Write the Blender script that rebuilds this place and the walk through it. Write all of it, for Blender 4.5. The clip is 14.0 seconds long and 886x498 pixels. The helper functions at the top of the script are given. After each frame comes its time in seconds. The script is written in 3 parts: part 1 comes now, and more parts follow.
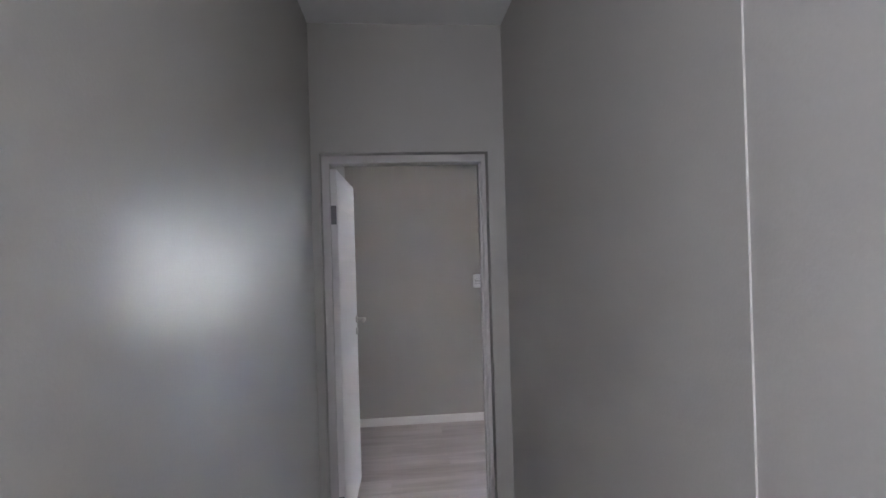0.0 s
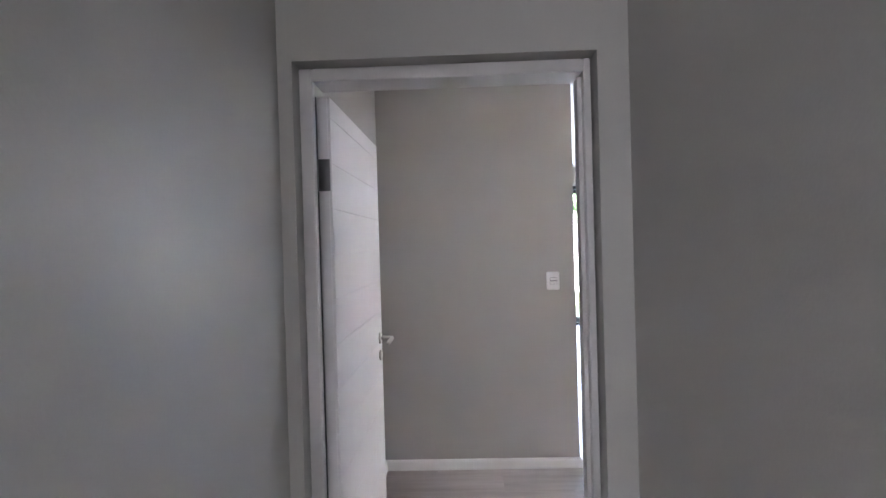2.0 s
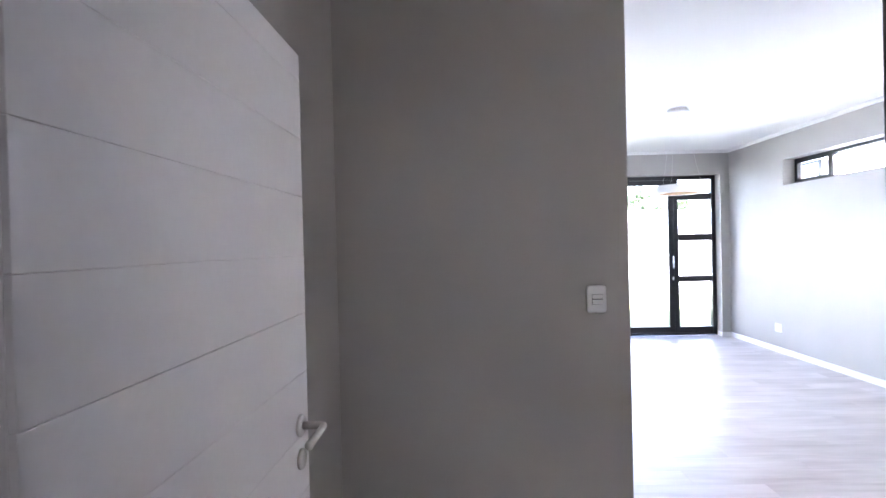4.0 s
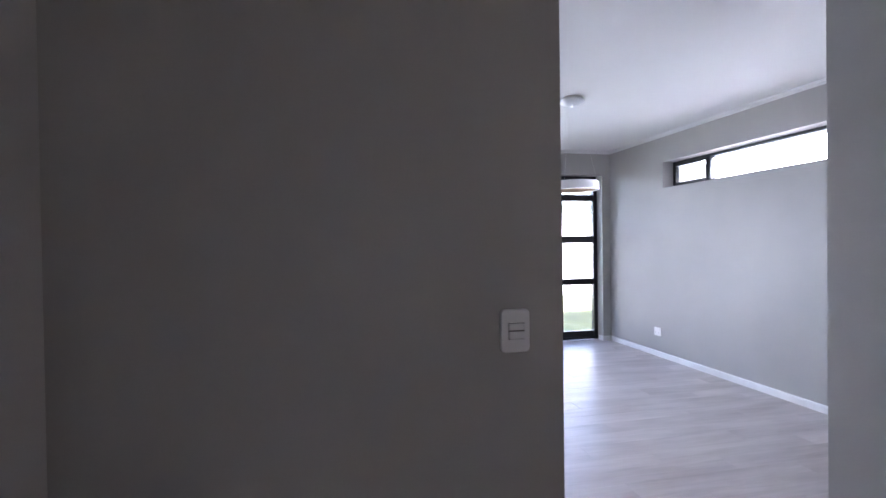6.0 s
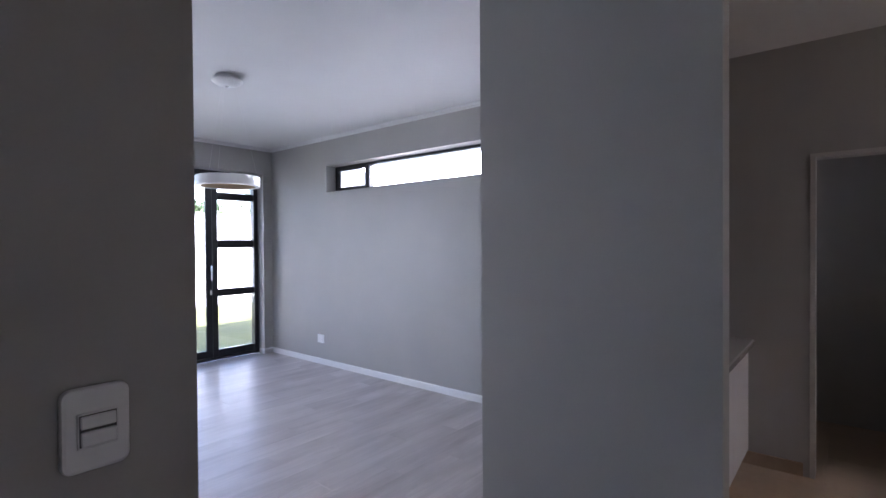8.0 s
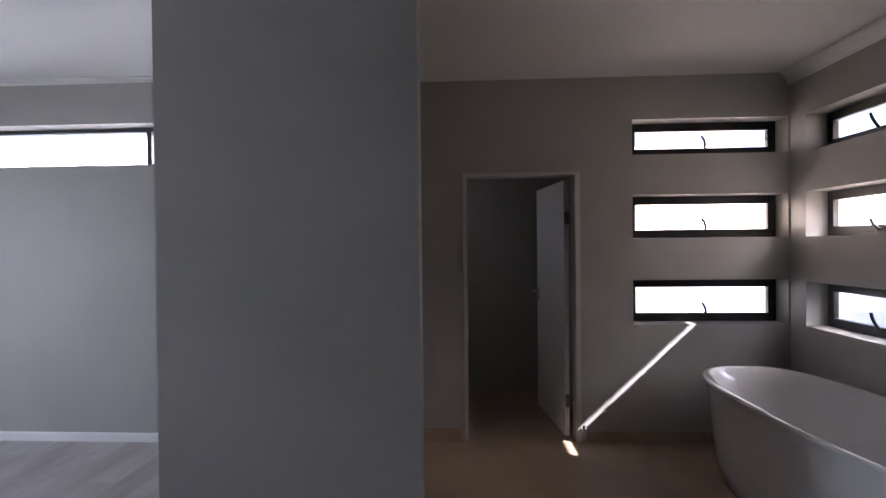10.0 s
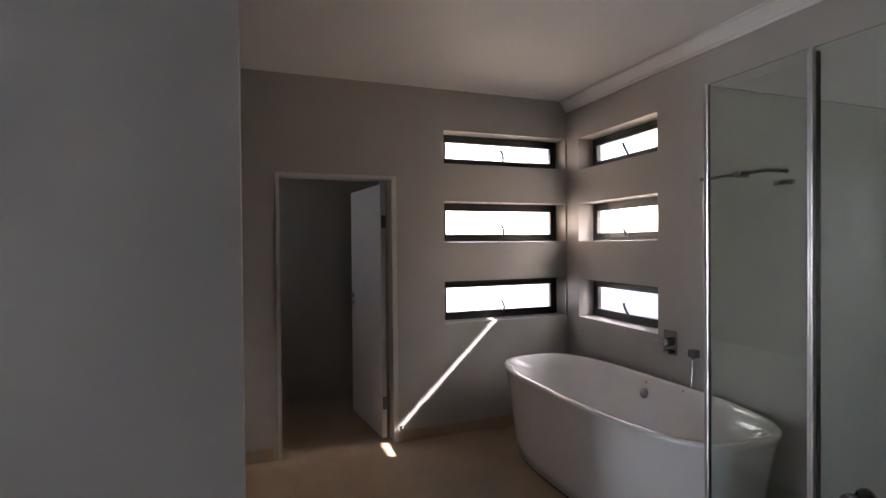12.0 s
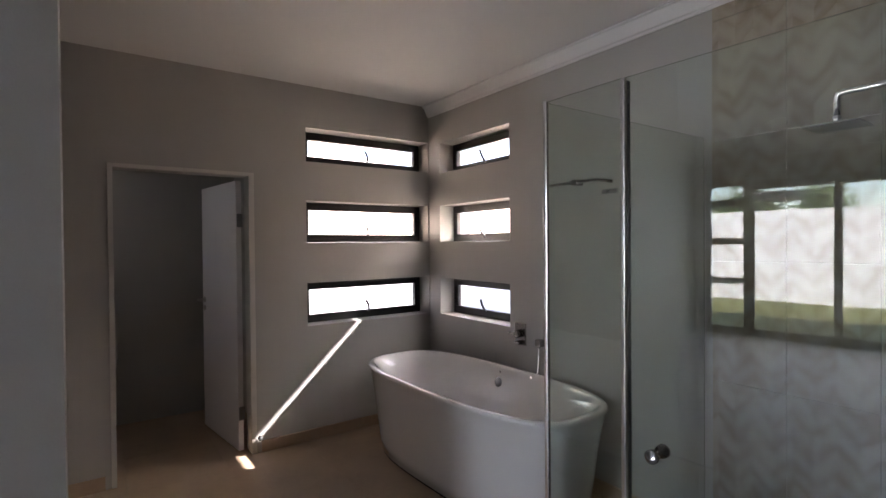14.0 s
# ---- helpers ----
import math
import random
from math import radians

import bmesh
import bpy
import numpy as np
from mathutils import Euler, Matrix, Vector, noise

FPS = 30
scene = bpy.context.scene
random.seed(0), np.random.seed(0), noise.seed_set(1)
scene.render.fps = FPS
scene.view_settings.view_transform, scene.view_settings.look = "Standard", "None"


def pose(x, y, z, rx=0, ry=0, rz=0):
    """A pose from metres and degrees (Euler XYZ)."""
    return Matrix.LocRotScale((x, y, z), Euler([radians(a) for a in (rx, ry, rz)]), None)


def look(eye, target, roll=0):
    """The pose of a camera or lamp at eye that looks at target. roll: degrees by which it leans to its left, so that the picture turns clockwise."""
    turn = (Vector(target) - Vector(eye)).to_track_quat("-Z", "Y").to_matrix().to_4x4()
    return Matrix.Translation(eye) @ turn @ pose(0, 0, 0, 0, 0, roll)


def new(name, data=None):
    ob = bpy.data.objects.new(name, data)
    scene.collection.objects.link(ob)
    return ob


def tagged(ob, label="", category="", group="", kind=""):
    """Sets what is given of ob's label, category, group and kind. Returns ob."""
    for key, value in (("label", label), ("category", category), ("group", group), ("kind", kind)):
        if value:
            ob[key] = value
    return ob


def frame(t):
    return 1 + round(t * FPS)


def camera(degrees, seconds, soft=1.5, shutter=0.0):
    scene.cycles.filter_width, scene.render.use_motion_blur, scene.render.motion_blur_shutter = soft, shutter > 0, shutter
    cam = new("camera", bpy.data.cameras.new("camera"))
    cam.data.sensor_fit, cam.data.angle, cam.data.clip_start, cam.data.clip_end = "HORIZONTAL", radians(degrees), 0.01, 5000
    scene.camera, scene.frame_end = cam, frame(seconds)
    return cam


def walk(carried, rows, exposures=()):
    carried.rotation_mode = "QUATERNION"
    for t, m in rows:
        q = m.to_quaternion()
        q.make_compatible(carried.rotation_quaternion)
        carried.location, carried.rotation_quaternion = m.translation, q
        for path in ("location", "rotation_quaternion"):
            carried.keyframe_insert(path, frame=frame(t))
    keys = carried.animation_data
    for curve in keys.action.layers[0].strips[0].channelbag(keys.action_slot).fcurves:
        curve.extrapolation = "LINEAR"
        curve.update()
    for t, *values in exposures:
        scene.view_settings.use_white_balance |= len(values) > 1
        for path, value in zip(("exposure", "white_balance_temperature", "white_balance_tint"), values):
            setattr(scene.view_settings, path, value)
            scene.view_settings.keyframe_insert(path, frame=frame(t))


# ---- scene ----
cam = camera(84.0, 14.0)
PATH = [
    (0, pose(-0.075, -2.490, 1.567, 90.12, 1.67, -5.09)),
    (0.5, pose(0.001, -2.234, 1.556, 89.80, 1.80, -2.71)),
    (1, pose(0.013, -1.950, 1.557, 89.58, 1.76, -0.44)),
    (1.5, pose(0.004, -1.649, 1.552, 89.40, 1.60, 0.86)),
    (2, pose(-0.010, -1.372, 1.542, 89.44, 1.62, 1.60)),
    (2.5, pose(-0.000, -1.079, 1.544, 89.59, 1.46, 2.25)),
    (5, pose(-0.004, 0.186, 1.535, 89.30, 0.89, -2.10)),
    (5.5, pose(0.043, 0.397, 1.539, 89.34, 0.87, -7.08)),
    (6, pose(0.133, 0.647, 1.527, 89.34, 0.81, -12.44)),
    (6.5, pose(0.202, 0.736, 1.557, 89.20, 0.80, -19.54)),
    (7, pose(0.281, 0.919, 1.552, 89.20, 0.37, -28.90)),
    (7.5, pose(0.340, 1.043, 1.555, 89.24, 0.40, -39.25)),
    (8, pose(0.403, 1.113, 1.544, 89.32, 0.42, -50.43)),
    (8.5, pose(0.450, 1.185, 1.536, 89.43, 0.26, -60.28)),
    (9, pose(0.464, 1.234, 1.533, 89.55, 0.42, -70.98)),
    (11.5, pose(0.577, 1.331, 1.577, 89.29, 0.44, -104.00)),
    (12, pose(0.590, 1.383, 1.571, 89.35, 0.51, -109.89)),
    (12.5, pose(0.587, 1.401, 1.563, 89.42, 0.52, -114.01)),
    (13, pose(0.576, 1.389, 1.566, 89.36, 0.54, -118.25)),
    (13.5, pose(0.562, 1.379, 1.570, 89.27, 0.55, -121.89)),
    (14, pose(0.550, 1.380, 1.565, 89.34, 0.49, -125.29)),
]
walk(cam, PATH, [(0, 4.85, 5850, 15), (0.5, 5.15, 5850, 15), (1.5, 5.2, 5850, 15), (2.5, 5.25, 5950, 16), (5.0, 3.8, 5800, 21), (7.0, 3.2, 5750, 22), (8.5, 2.6, 5750, 22), (9.0, 2.4, 5750, 22), (11.5, 2.98, 6500, 19), (12.5, 3.0, 6500, 19), (14.0, 3.12, 6500, 19)])

# ---- world and sun ----
SUN_WAY = Vector((0.42, 1.0, -0.952)).normalized()
world = bpy.data.worlds.new("sky")
scene.world = world
world.use_nodes = True
wn = world.node_tree
sky = wn.nodes.new("ShaderNodeTexSky")
sky.sky_type = "NISHITA"
sky.sun_disc = False
sky.sun_elevation = math.asin(-SUN_WAY.z)
sky.sun_rotation = math.atan2(-SUN_WAY.x, -SUN_WAY.y)
wn.links.new(sky.outputs[0], wn.nodes["Background"].inputs[0])
wn.nodes["Background"].inputs[1].default_value = 0.15
sun = new("sun", bpy.data.lights.new("sun", "SUN"))
sun.data.energy = 4.8
sun.data.angle = radians(0.53)
sun.data.color = (1.0, 0.965, 0.92)
sun.matrix_world = look((0, 0, 0), SUN_WAY)


def window_light(name, place, target, w, h, watts, color=(1.0, 1.0, 1.0)):
    """An area lamp at a window's opening, in place of daylight."""
    d = bpy.data.lights.new(name, "AREA")
    d.shape, d.size, d.size_y, d.energy = "RECTANGLE", w, h, watts
    d.color = color
    ob = new(name, d)
    ob.matrix_world = look(place, target)
    return ob


# Fill lamp at an unseen, added window behind the start of the walk.
window_light("fill_corridor", (-0.53, -4.0, 2.0), (1.0, -3.95, 2.05), 0.76, 0.96, 2.7, (1.0, 0.98, 0.97))
window_light("skylight_bath_east", (4.92, -0.58, 1.95), (2.9, -0.58, 3.05), 1.3, 1.1, 6.6, (1.0, 0.77, 0.56))
window_light("skylight_bath_south", (3.74, -1.72, 1.95), (3.74, 0.3, 3.05), 1.05, 1.1, 5.2, (1.0, 0.77, 0.56))
# Fill lamp at the unseen window added to the toilet room.
window_light("fill_toilet", (5.15, 2.12, 1.85), (5.15, 0.6, 1.85), 0.5, 0.4, 0.06, (1.0, 0.90, 0.80))
window_light("skylight_bedroom", (4.57, 4.1, 2.37), (2.4, 4.1, 0.0), 3.3, 0.30, 13.0, (0.95, 0.95, 1.0)).data.spread = radians(150)

# Added in the doors' unseen west part to brighten the bedroom.
window_light("fill_garden_doors", (1.02, 7.57, 1.3), (2.3, 3.4, -0.6), 0.8, 2.2, 5.2, (0.82, 0.91, 1.0)).data.spread = radians(150)

# ---- materials ----
def nodes_of(name):
    m = bpy.data.materials.new(name)
    m.use_nodes = True
    t = m.node_tree
    return m, t, t.nodes["Principled BSDF"]


def add(t, kind, **sockets):
    n = t.nodes.new(kind)
    for k, v in sockets.items():
        n.inputs[k].default_value = v
    return n


def surface(name, color, rough=0.5, metal=0.0, grain=60.0, vary=0.08, bump=0.05, blotch=1.2, random_piece=0.0, coat=0.0):
    """A paint, metal or mineral surface with fine grain and broad, faint blotches."""
    m, t, b = nodes_of(name)
    fine = add(t, "ShaderNodeTexNoise", Scale=grain, Detail=4.0)
    wide = add(t, "ShaderNodeTexNoise", Scale=blotch, Detail=3.0)
    geo = t.nodes.new("ShaderNodeNewGeometry")
    t.links.new(geo.outputs["Position"], fine.inputs["Vector"])
    t.links.new(geo.outputs["Position"], wide.inputs["Vector"])
    mix = t.nodes.new("ShaderNodeMix")
    mix.data_type = "RGBA"
    total = t.nodes.new("ShaderNodeMath")
    total.operation = "MULTIPLY_ADD"
    total.inputs[1].default_value = 0.35
    t.links.new(fine.outputs[0], total.inputs[0])
    t.links.new(wide.outputs[0], total.inputs[2])
    ramp = add(t, "ShaderNodeMapRange")
    ramp.inputs[1].default_value, ramp.inputs[2].default_value = 0.4, 0.95
    t.links.new(total.outputs[0], ramp.inputs[0])
    source = ramp.outputs[0]
    if random_piece:
        info = t.nodes.new("ShaderNodeObjectInfo")
        ma = t.nodes.new("ShaderNodeMath")
        ma.operation = "MULTIPLY_ADD"
        ma.inputs[1].default_value = random_piece
        t.links.new(info.outputs["Random"], ma.inputs[0])
        t.links.new(source, ma.inputs[2])
        source = ma.outputs[0]
    t.links.new(source, mix.inputs["Factor"])
    mix.inputs["A"].default_value = (*[c * (1 - vary) for c in color], 1)
    mix.inputs["B"].default_value = (*[min(1, c * (1 + vary)) for c in color], 1)
    t.links.new(mix.outputs["Result"], b.inputs["Base Color"])
    r = add(t, "ShaderNodeMapRange")
    r.inputs[3].default_value, r.inputs[4].default_value = rough * 0.88, min(1, rough * 1.12)
    t.links.new(wide.outputs[0], r.inputs[0])
    t.links.new(r.outputs[0], b.inputs["Roughness"])
    b.inputs["Metallic"].default_value = metal
    b.inputs["Coat Weight"].default_value = coat
    if bump:
        bp = add(t, "ShaderNodeBump", Strength=bump, Distance=0.003)
        t.links.new(fine.outputs[0], bp.inputs["Height"])
        t.links.new(bp.outputs[0], b.inputs["Normal"])
    return m


def plank_wood(name, dark, light, rough, along="X"):
    """Printed laminate boards: stretched grain, with each board its own tone."""
    m, t, b = nodes_of(name)
    co = t.nodes.new("ShaderNodeTexCoord")
    info = t.nodes.new("ShaderNodeObjectInfo")
    shift = t.nodes.new("ShaderNodeVectorMath")
    shift.operation = "MULTIPLY_ADD"
    comb = t.nodes.new("ShaderNodeCombineXYZ")
    for k in range(3):
        t.links.new(info.outputs["Random"], comb.inputs[k])
    t.links.new(comb.outputs[0], shift.inputs[0])
    shift.inputs[1].default_value = (37, 53, 11)
    t.links.new(co.outputs["Object"], shift.inputs[2])
    mp = t.nodes.new("ShaderNodeMapping")
    mp.inputs["Scale"].default_value = (1.6, 22, 22) if along == "X" else (22, 1.6, 22)
    t.links.new(shift.outputs[0], mp.inputs[0])
    grain = add(t, "ShaderNodeTexNoise", Scale=1.0, Detail=7.0, Roughness=0.65, Distortion=0.6)
    t.links.new(mp.outputs[0], grain.inputs["Vector"])
    mp2 = t.nodes.new("ShaderNodeMapping")
    mp2.inputs["Scale"].default_value = (1.4, 5, 5) if along == "X" else (5, 1.4, 5)
    t.links.new(shift.outputs[0], mp2.inputs[0])
    cloud = add(t, "ShaderNodeTexNoise", Scale=1.0, Detail=3.0)
    t.links.new(mp2.outputs[0], cloud.inputs["Vector"])
    s1 = t.nodes.new("ShaderNodeMath")
    s1.operation = "MULTIPLY_ADD"
    s1.inputs[1].default_value = 0.8
    t.links.new(grain.outputs[0], s1.inputs[0])
    t.links.new(cloud.outputs[0], s1.inputs[2])
    s2 = t.nodes.new("ShaderNodeMath")
    s2.operation = "MULTIPLY_ADD"
    s2.inputs[1].default_value = 0.13
    t.links.new(info.outputs["Random"], s2.inputs[0])
    t.links.new(s1.outputs[0], s2.inputs[2])
    rg = add(t, "ShaderNodeMapRange")
    rg.inputs[1].default_value, rg.inputs[2].default_value = 0.65, 1.35
    t.links.new(s2.outputs[0], rg.inputs[0])
    mix = t.nodes.new("ShaderNodeMix")
    mix.data_type = "RGBA"
    mix.inputs["A"].default_value, mix.inputs["B"].default_value = (*dark, 1), (*light, 1)
    t.links.new(rg.outputs[0], mix.inputs["Factor"])
    t.links.new(mix.outputs["Result"], b.inputs["Base Color"])
    rr = add(t, "ShaderNodeMapRange")
    rr.inputs[3].default_value, rr.inputs[4].default_value = rough * 0.85, rough * 1.2
    t.links.new(grain.outputs[0], rr.inputs[0])
    t.links.new(rr.outputs[0], b.inputs["Roughness"])
    bp = add(t, "ShaderNodeBump", Strength=0.12, Distance=0.002)
    t.links.new(grain.outputs[0], bp.inputs["Height"])
    t.links.new(bp.outputs[0], b.inputs["Normal"])
    return m


def chevron_tile(name):
    """Stone-look tiles printed and pressed with a soft zigzag of paler and darker bands."""
    m, t, b = nodes_of(name)
    geo = t.nodes.new("ShaderNodeNewGeometry")
    sep = t.nodes.new("ShaderNodeSeparateXYZ")
    warp = add(t, "ShaderNodeTexNoise", Scale=6.0, Detail=4.0)
    t.links.new(geo.outputs["Position"], warp.inputs["Vector"])
    t.links.new(geo.outputs["Position"], sep.inputs[0])

    def op(kind, a, c=None, d=None):
        n = t.nodes.new("ShaderNodeMath")
        n.operation = kind
        for k, v in enumerate((a, c, d)):
            if v is None:
                continue
            if isinstance(v, (int, float)):
                n.inputs[k].default_value = v
            else:
                t.links.new(v, n.inputs[k])
        return n.outputs[0]

    zig = op("PINGPONG", sep.outputs["X"], 0.08)
    h = op("ADD", op("MULTIPLY", zig, 1.0), sep.outputs["Z"])
    h = op("MULTIPLY_ADD", warp.outputs[0], 0.16, h)
    band = op("PINGPONG", h, 0.055)
    band = op("MULTIPLY", band, 18.0)
    cell = op("FLOOR", op("DIVIDE", sep.outputs["X"], 0.08))
    rowi = op("FLOOR", op("DIVIDE", h, 0.11))
    cv = t.nodes.new("ShaderNodeCombineXYZ")
    t.links.new(cell, cv.inputs[0])
    t.links.new(rowi, cv.inputs[1])
    wn_ = t.nodes.new("ShaderNodeTexWhiteNoise")
    t.links.new(cv.outputs[0], wn_.inputs["Vector"])
    smear = add(t, "ShaderNodeTexNoise", Scale=7.0, Detail=5.0, Roughness=0.6)
    t.links.new(geo.outputs["Position"], smear.inputs["Vector"])
    tone = op("MULTIPLY_ADD", wn_.outputs["Value"], 0.28, op("MULTIPLY_ADD", smear.outputs[0], 0.9, op("MULTIPLY", band, 0.22)))
    ramp = t.nodes.new("ShaderNodeValToRGB")
    t.links.new(op("DIVIDE", tone, 1.8), ramp.inputs[0])
    e = ramp.color_ramp.elements
    e[0].position, e[0].color = 0.25, (0.285, 0.235, 0.17, 1)
    e[1].position, e[1].color = 0.75, (0.45, 0.412, 0.345, 1)
    mid = e.new(0.45)
    mid.color = (0.385, 0.34, 0.27, 1)
    t.links.new(ramp.outputs[0], b.inputs["Base Color"])
    b.inputs["Roughness"].default_value = 0.42
    bp = add(t, "ShaderNodeBump", Strength=0.25, Distance=0.005)
    t.links.new(tone, bp.inputs["Height"])
    t.links.new(bp.outputs[0], b.inputs["Normal"])
    return m


def glass(name, tint=(1, 1, 1), rough=0.0):
    m, t, b = nodes_of(name)
    b.inputs["Base Color"].default_value = (*tint, 1)
    b.inputs["Roughness"].default_value = rough
    b.inputs["Transmission Weight"].default_value = 1.0
    b.inputs["IOR"].default_value = 1.52
    return m


WALL = surface("grey_wall_paint", (0.415, 0.402, 0.378), 0.39, grain=140, vary=0.05, bump=0.10, blotch=1.6)
WALL.node_tree.nodes["Principled BSDF"].inputs["Specular IOR Level"].default_value = 0.38
CEIL = surface("white_ceiling_paint", (0.74, 0.74, 0.73), 0.7, grain=90, vary=0.03, bump=0.06)
TRIM = surface("white_trim_enamel", (0.80, 0.79, 0.78), 0.35, grain=80, vary=0.03, bump=0.02)
DOORP = surface("white_door_enamel", (0.80, 0.78, 0.775), 0.45, grain=70, vary=0.04, bump=0.05)
FRAMEB = surface("warm_grey_frame_enamel", (0.60, 0.58, 0.54), 0.38, grain=70, vary=0.05, bump=0.04)
GREYCHROME = surface("dull_chrome", (0.24, 0.24, 0.24), 0.30, metal=1.0, grain=60, vary=0.06, bump=0.0)
FRAMEP = surface("grey_frame_enamel", (0.55, 0.53, 0.52), 0.4, grain=70, vary=0.05, bump=0.04)
ALU = surface("black_powder_coat", (0.016, 0.016, 0.018), 0.38, grain=300, vary=0.15, bump=0.05)
STEEL = surface("brushed_steel", (0.55, 0.53, 0.50), 0.32, metal=1.0, grain=200, vary=0.12, bump=0.04)
PROFILE = surface("satin_aluminium", (0.78, 0.78, 0.78), 0.24, metal=1.0, grain=200, vary=0.06, bump=0.0)
MIXER = surface("dark_chrome", (0.30, 0.29, 0.28), 0.25, metal=1.0, grain=60, vary=0.06, bump=0.0)
CHROME = surface("chrome", (0.82, 0.82, 0.82), 0.07, metal=1.0, grain=30, vary=0.03, bump=0.0)
STEELKNOB = surface("worn_chrome", (0.40, 0.40, 0.40), 0.14, metal=1.0, grain=40, vary=0.08, bump=0.0)
PLASTIC = surface("white_plastic", (0.82, 0.82, 0.81), 0.32, grain=60, vary=0.02, bump=0.0)
SHADEGREY = surface("shade_line_grey", (0.10, 0.10, 0.10), 0.6, grain=80, vary=0.1, bump=0.0)
ACRYL = surface("white_acrylic", (0.80, 0.79, 0.78), 0.03, grain=20, vary=0.02, bump=0.0, coat=1.0)
DARK = surface("dark_rubber_and_shade", (0.02, 0.02, 0.02), 0.6, grain=100, vary=0.2, bump=0.02)
PLANK = plank_wood("grey_oak_laminate", (0.42, 0.365, 0.35), (0.72, 0.66, 0.64), 0.36)
SUBFLOOR = surface("dark_floor_bed", (0.07, 0.06, 0.05), 0.9)
BATHTILE = surface("tan_floor_tile", (0.40, 0.295, 0.205), 0.40, grain=25, vary=0.13, bump=0.05, blotch=3.0, random_piece=0.25)
GROUT = surface("grout", (0.33, 0.25, 0.17), 0.9, grain=200)
CHEVRON = chevron_tile("chevron_stone_tile")
PANE = glass("window_glass")
SHOWERGLASS = glass("shower_glass", (0.90, 0.955, 0.92))
OUTWALL = surface("white_outdoor_plaster", (0.74, 0.74, 0.74), 0.85, grain=40, vary=0.05, bump=0.15, blotch=0.6)
GRASS = surface("lawn_green", (0.12, 0.13, 0.035), 0.9, grain=30, vary=0.4, bump=0.5, blotch=0.8)
LEAF = surface("hedge_leaf", (0.06, 0.10, 0.03), 0.6, grain=4, vary=0.5, bump=0.0)
BARK = surface("bark", (0.12, 0.09, 0.07), 0.9, grain=20, vary=0.3, bump=0.5)
ROOF = surface("brown_roof_tile", (0.22, 0.13, 0.10), 0.8, grain=10, vary=0.3, bump=0.4)
PAVING = surface("pale_concrete", (0.55, 0.54, 0.52), 0.85, grain=60, vary=0.1, bump=0.2)
WOODIN = surface("pale_wood_band", (0.56, 0.41, 0.27), 0.5, grain=30, vary=0.2)


# ---- mesh helpers ----
def box(bm, x0, x1, y0, y1, z0, z1):
    v = [bm.verts.new((x, y, z)) for x in (x0, x1) for y in (y0, y1) for z in (z0, z1)]
    for f in ((0, 1, 3, 2), (4, 6, 7, 5), (0, 4, 5, 1), (2, 3, 7, 6), (0, 2, 6, 4), (1, 5, 7, 3)):
        bm.faces.new([v[k] for k in f])
    return v


def soft_box(x0, x1, y0, y1, z0, z1, r=0.003, seg=2):
    bm = bmesh.new()
    box(bm, x0, x1, y0, y1, z0, z1)
    bmesh.ops.recalc_face_normals(bm, faces=bm.faces)
    if r:
        bmesh.ops.bevel(bm, geom=bm.edges[:], offset=r, segments=seg, affect="EDGES", profile=0.5)
    return bm


def tube(bm, pts, r, n=10):
    """A round bar through the points."""
    pts = [Vector(p) for p in pts]
    rings = []
    for k, p in enumerate(pts):
        d = (pts[min(k + 1, len(pts) - 1)] - pts[max(k - 1, 0)]).normalized()
        a = d.orthogonal().normalized() if k == 0 else (u - d * u.dot(d)).normalized()
        u = a
        w = d.cross(a)
        rings.append([bm.verts.new(p + r * (math.cos(2 * math.pi * i / n) * a + math.sin(2 * math.pi * i / n) * w)) for i in range(n)])
    for q, s in zip(rings, rings[1:]):
        for i in range(n):
            bm.faces.new((q[i], q[(i + 1) % n], s[(i + 1) % n], s[i]))
    bm.faces.new(rings[0][::-1])
    bm.faces.new(rings[-1])
    return bm


def lathe(profile, n=32, axis="Z"):
    """A turned shape from (radius, height) pairs."""
    bm = bmesh.new()
    rings = []
    for r, h in profile:
        ring = []
        for i in range(n):
            a = 2 * math.pi * i / n
            p = (r * math.cos(a), r * math.sin(a), h)
            if axis == "Y":
                p = (p[0], p[2], p[1])
            if axis == "X":
                p = (p[2], p[0], p[1])
            ring.append(bm.verts.new(p))
        rings.append(ring)
    for q, s in zip(rings, rings[1:]):
        for i in range(n):
            bm.faces.new((q[i], q[(i + 1) % n], s[(i + 1) % n], s[i]))
    bm.faces.new(rings[0])
    bm.faces.new(rings[-1][::-1])
    bmesh.ops.recalc_face_normals(bm, faces=bm.faces)
    return bm


def mesh_of(name, bm, material, smooth=False):
    bmesh.ops.recalc_face_normals(bm, faces=bm.faces)
    me = bpy.data.meshes.new(name)
    bm.to_mesh(me)
    bm.free()
    me.materials.append(material)
    if smooth:
        for p in me.polygons:
            p.use_smooth = True
    return me


def part(name, bm, material, parent=None, label="", smooth=False):
    ob = new(name, mesh_of(name, bm, material, smooth))
    if parent is not None:
        ob.parent = parent
    return tagged(ob, label)


def thing(name, label, category, m=None, group="", kind=""):
    ob = new(name)
    ob.empty_display_size = 0.1
    if m is not None:
        ob.matrix_world = m
    return tagged(ob, label, category, group, kind)


def structure(name, bm, material, label, category="wall", smooth=False):
    return tagged(part(name, bm, material, smooth=smooth), label, category, kind="structure")


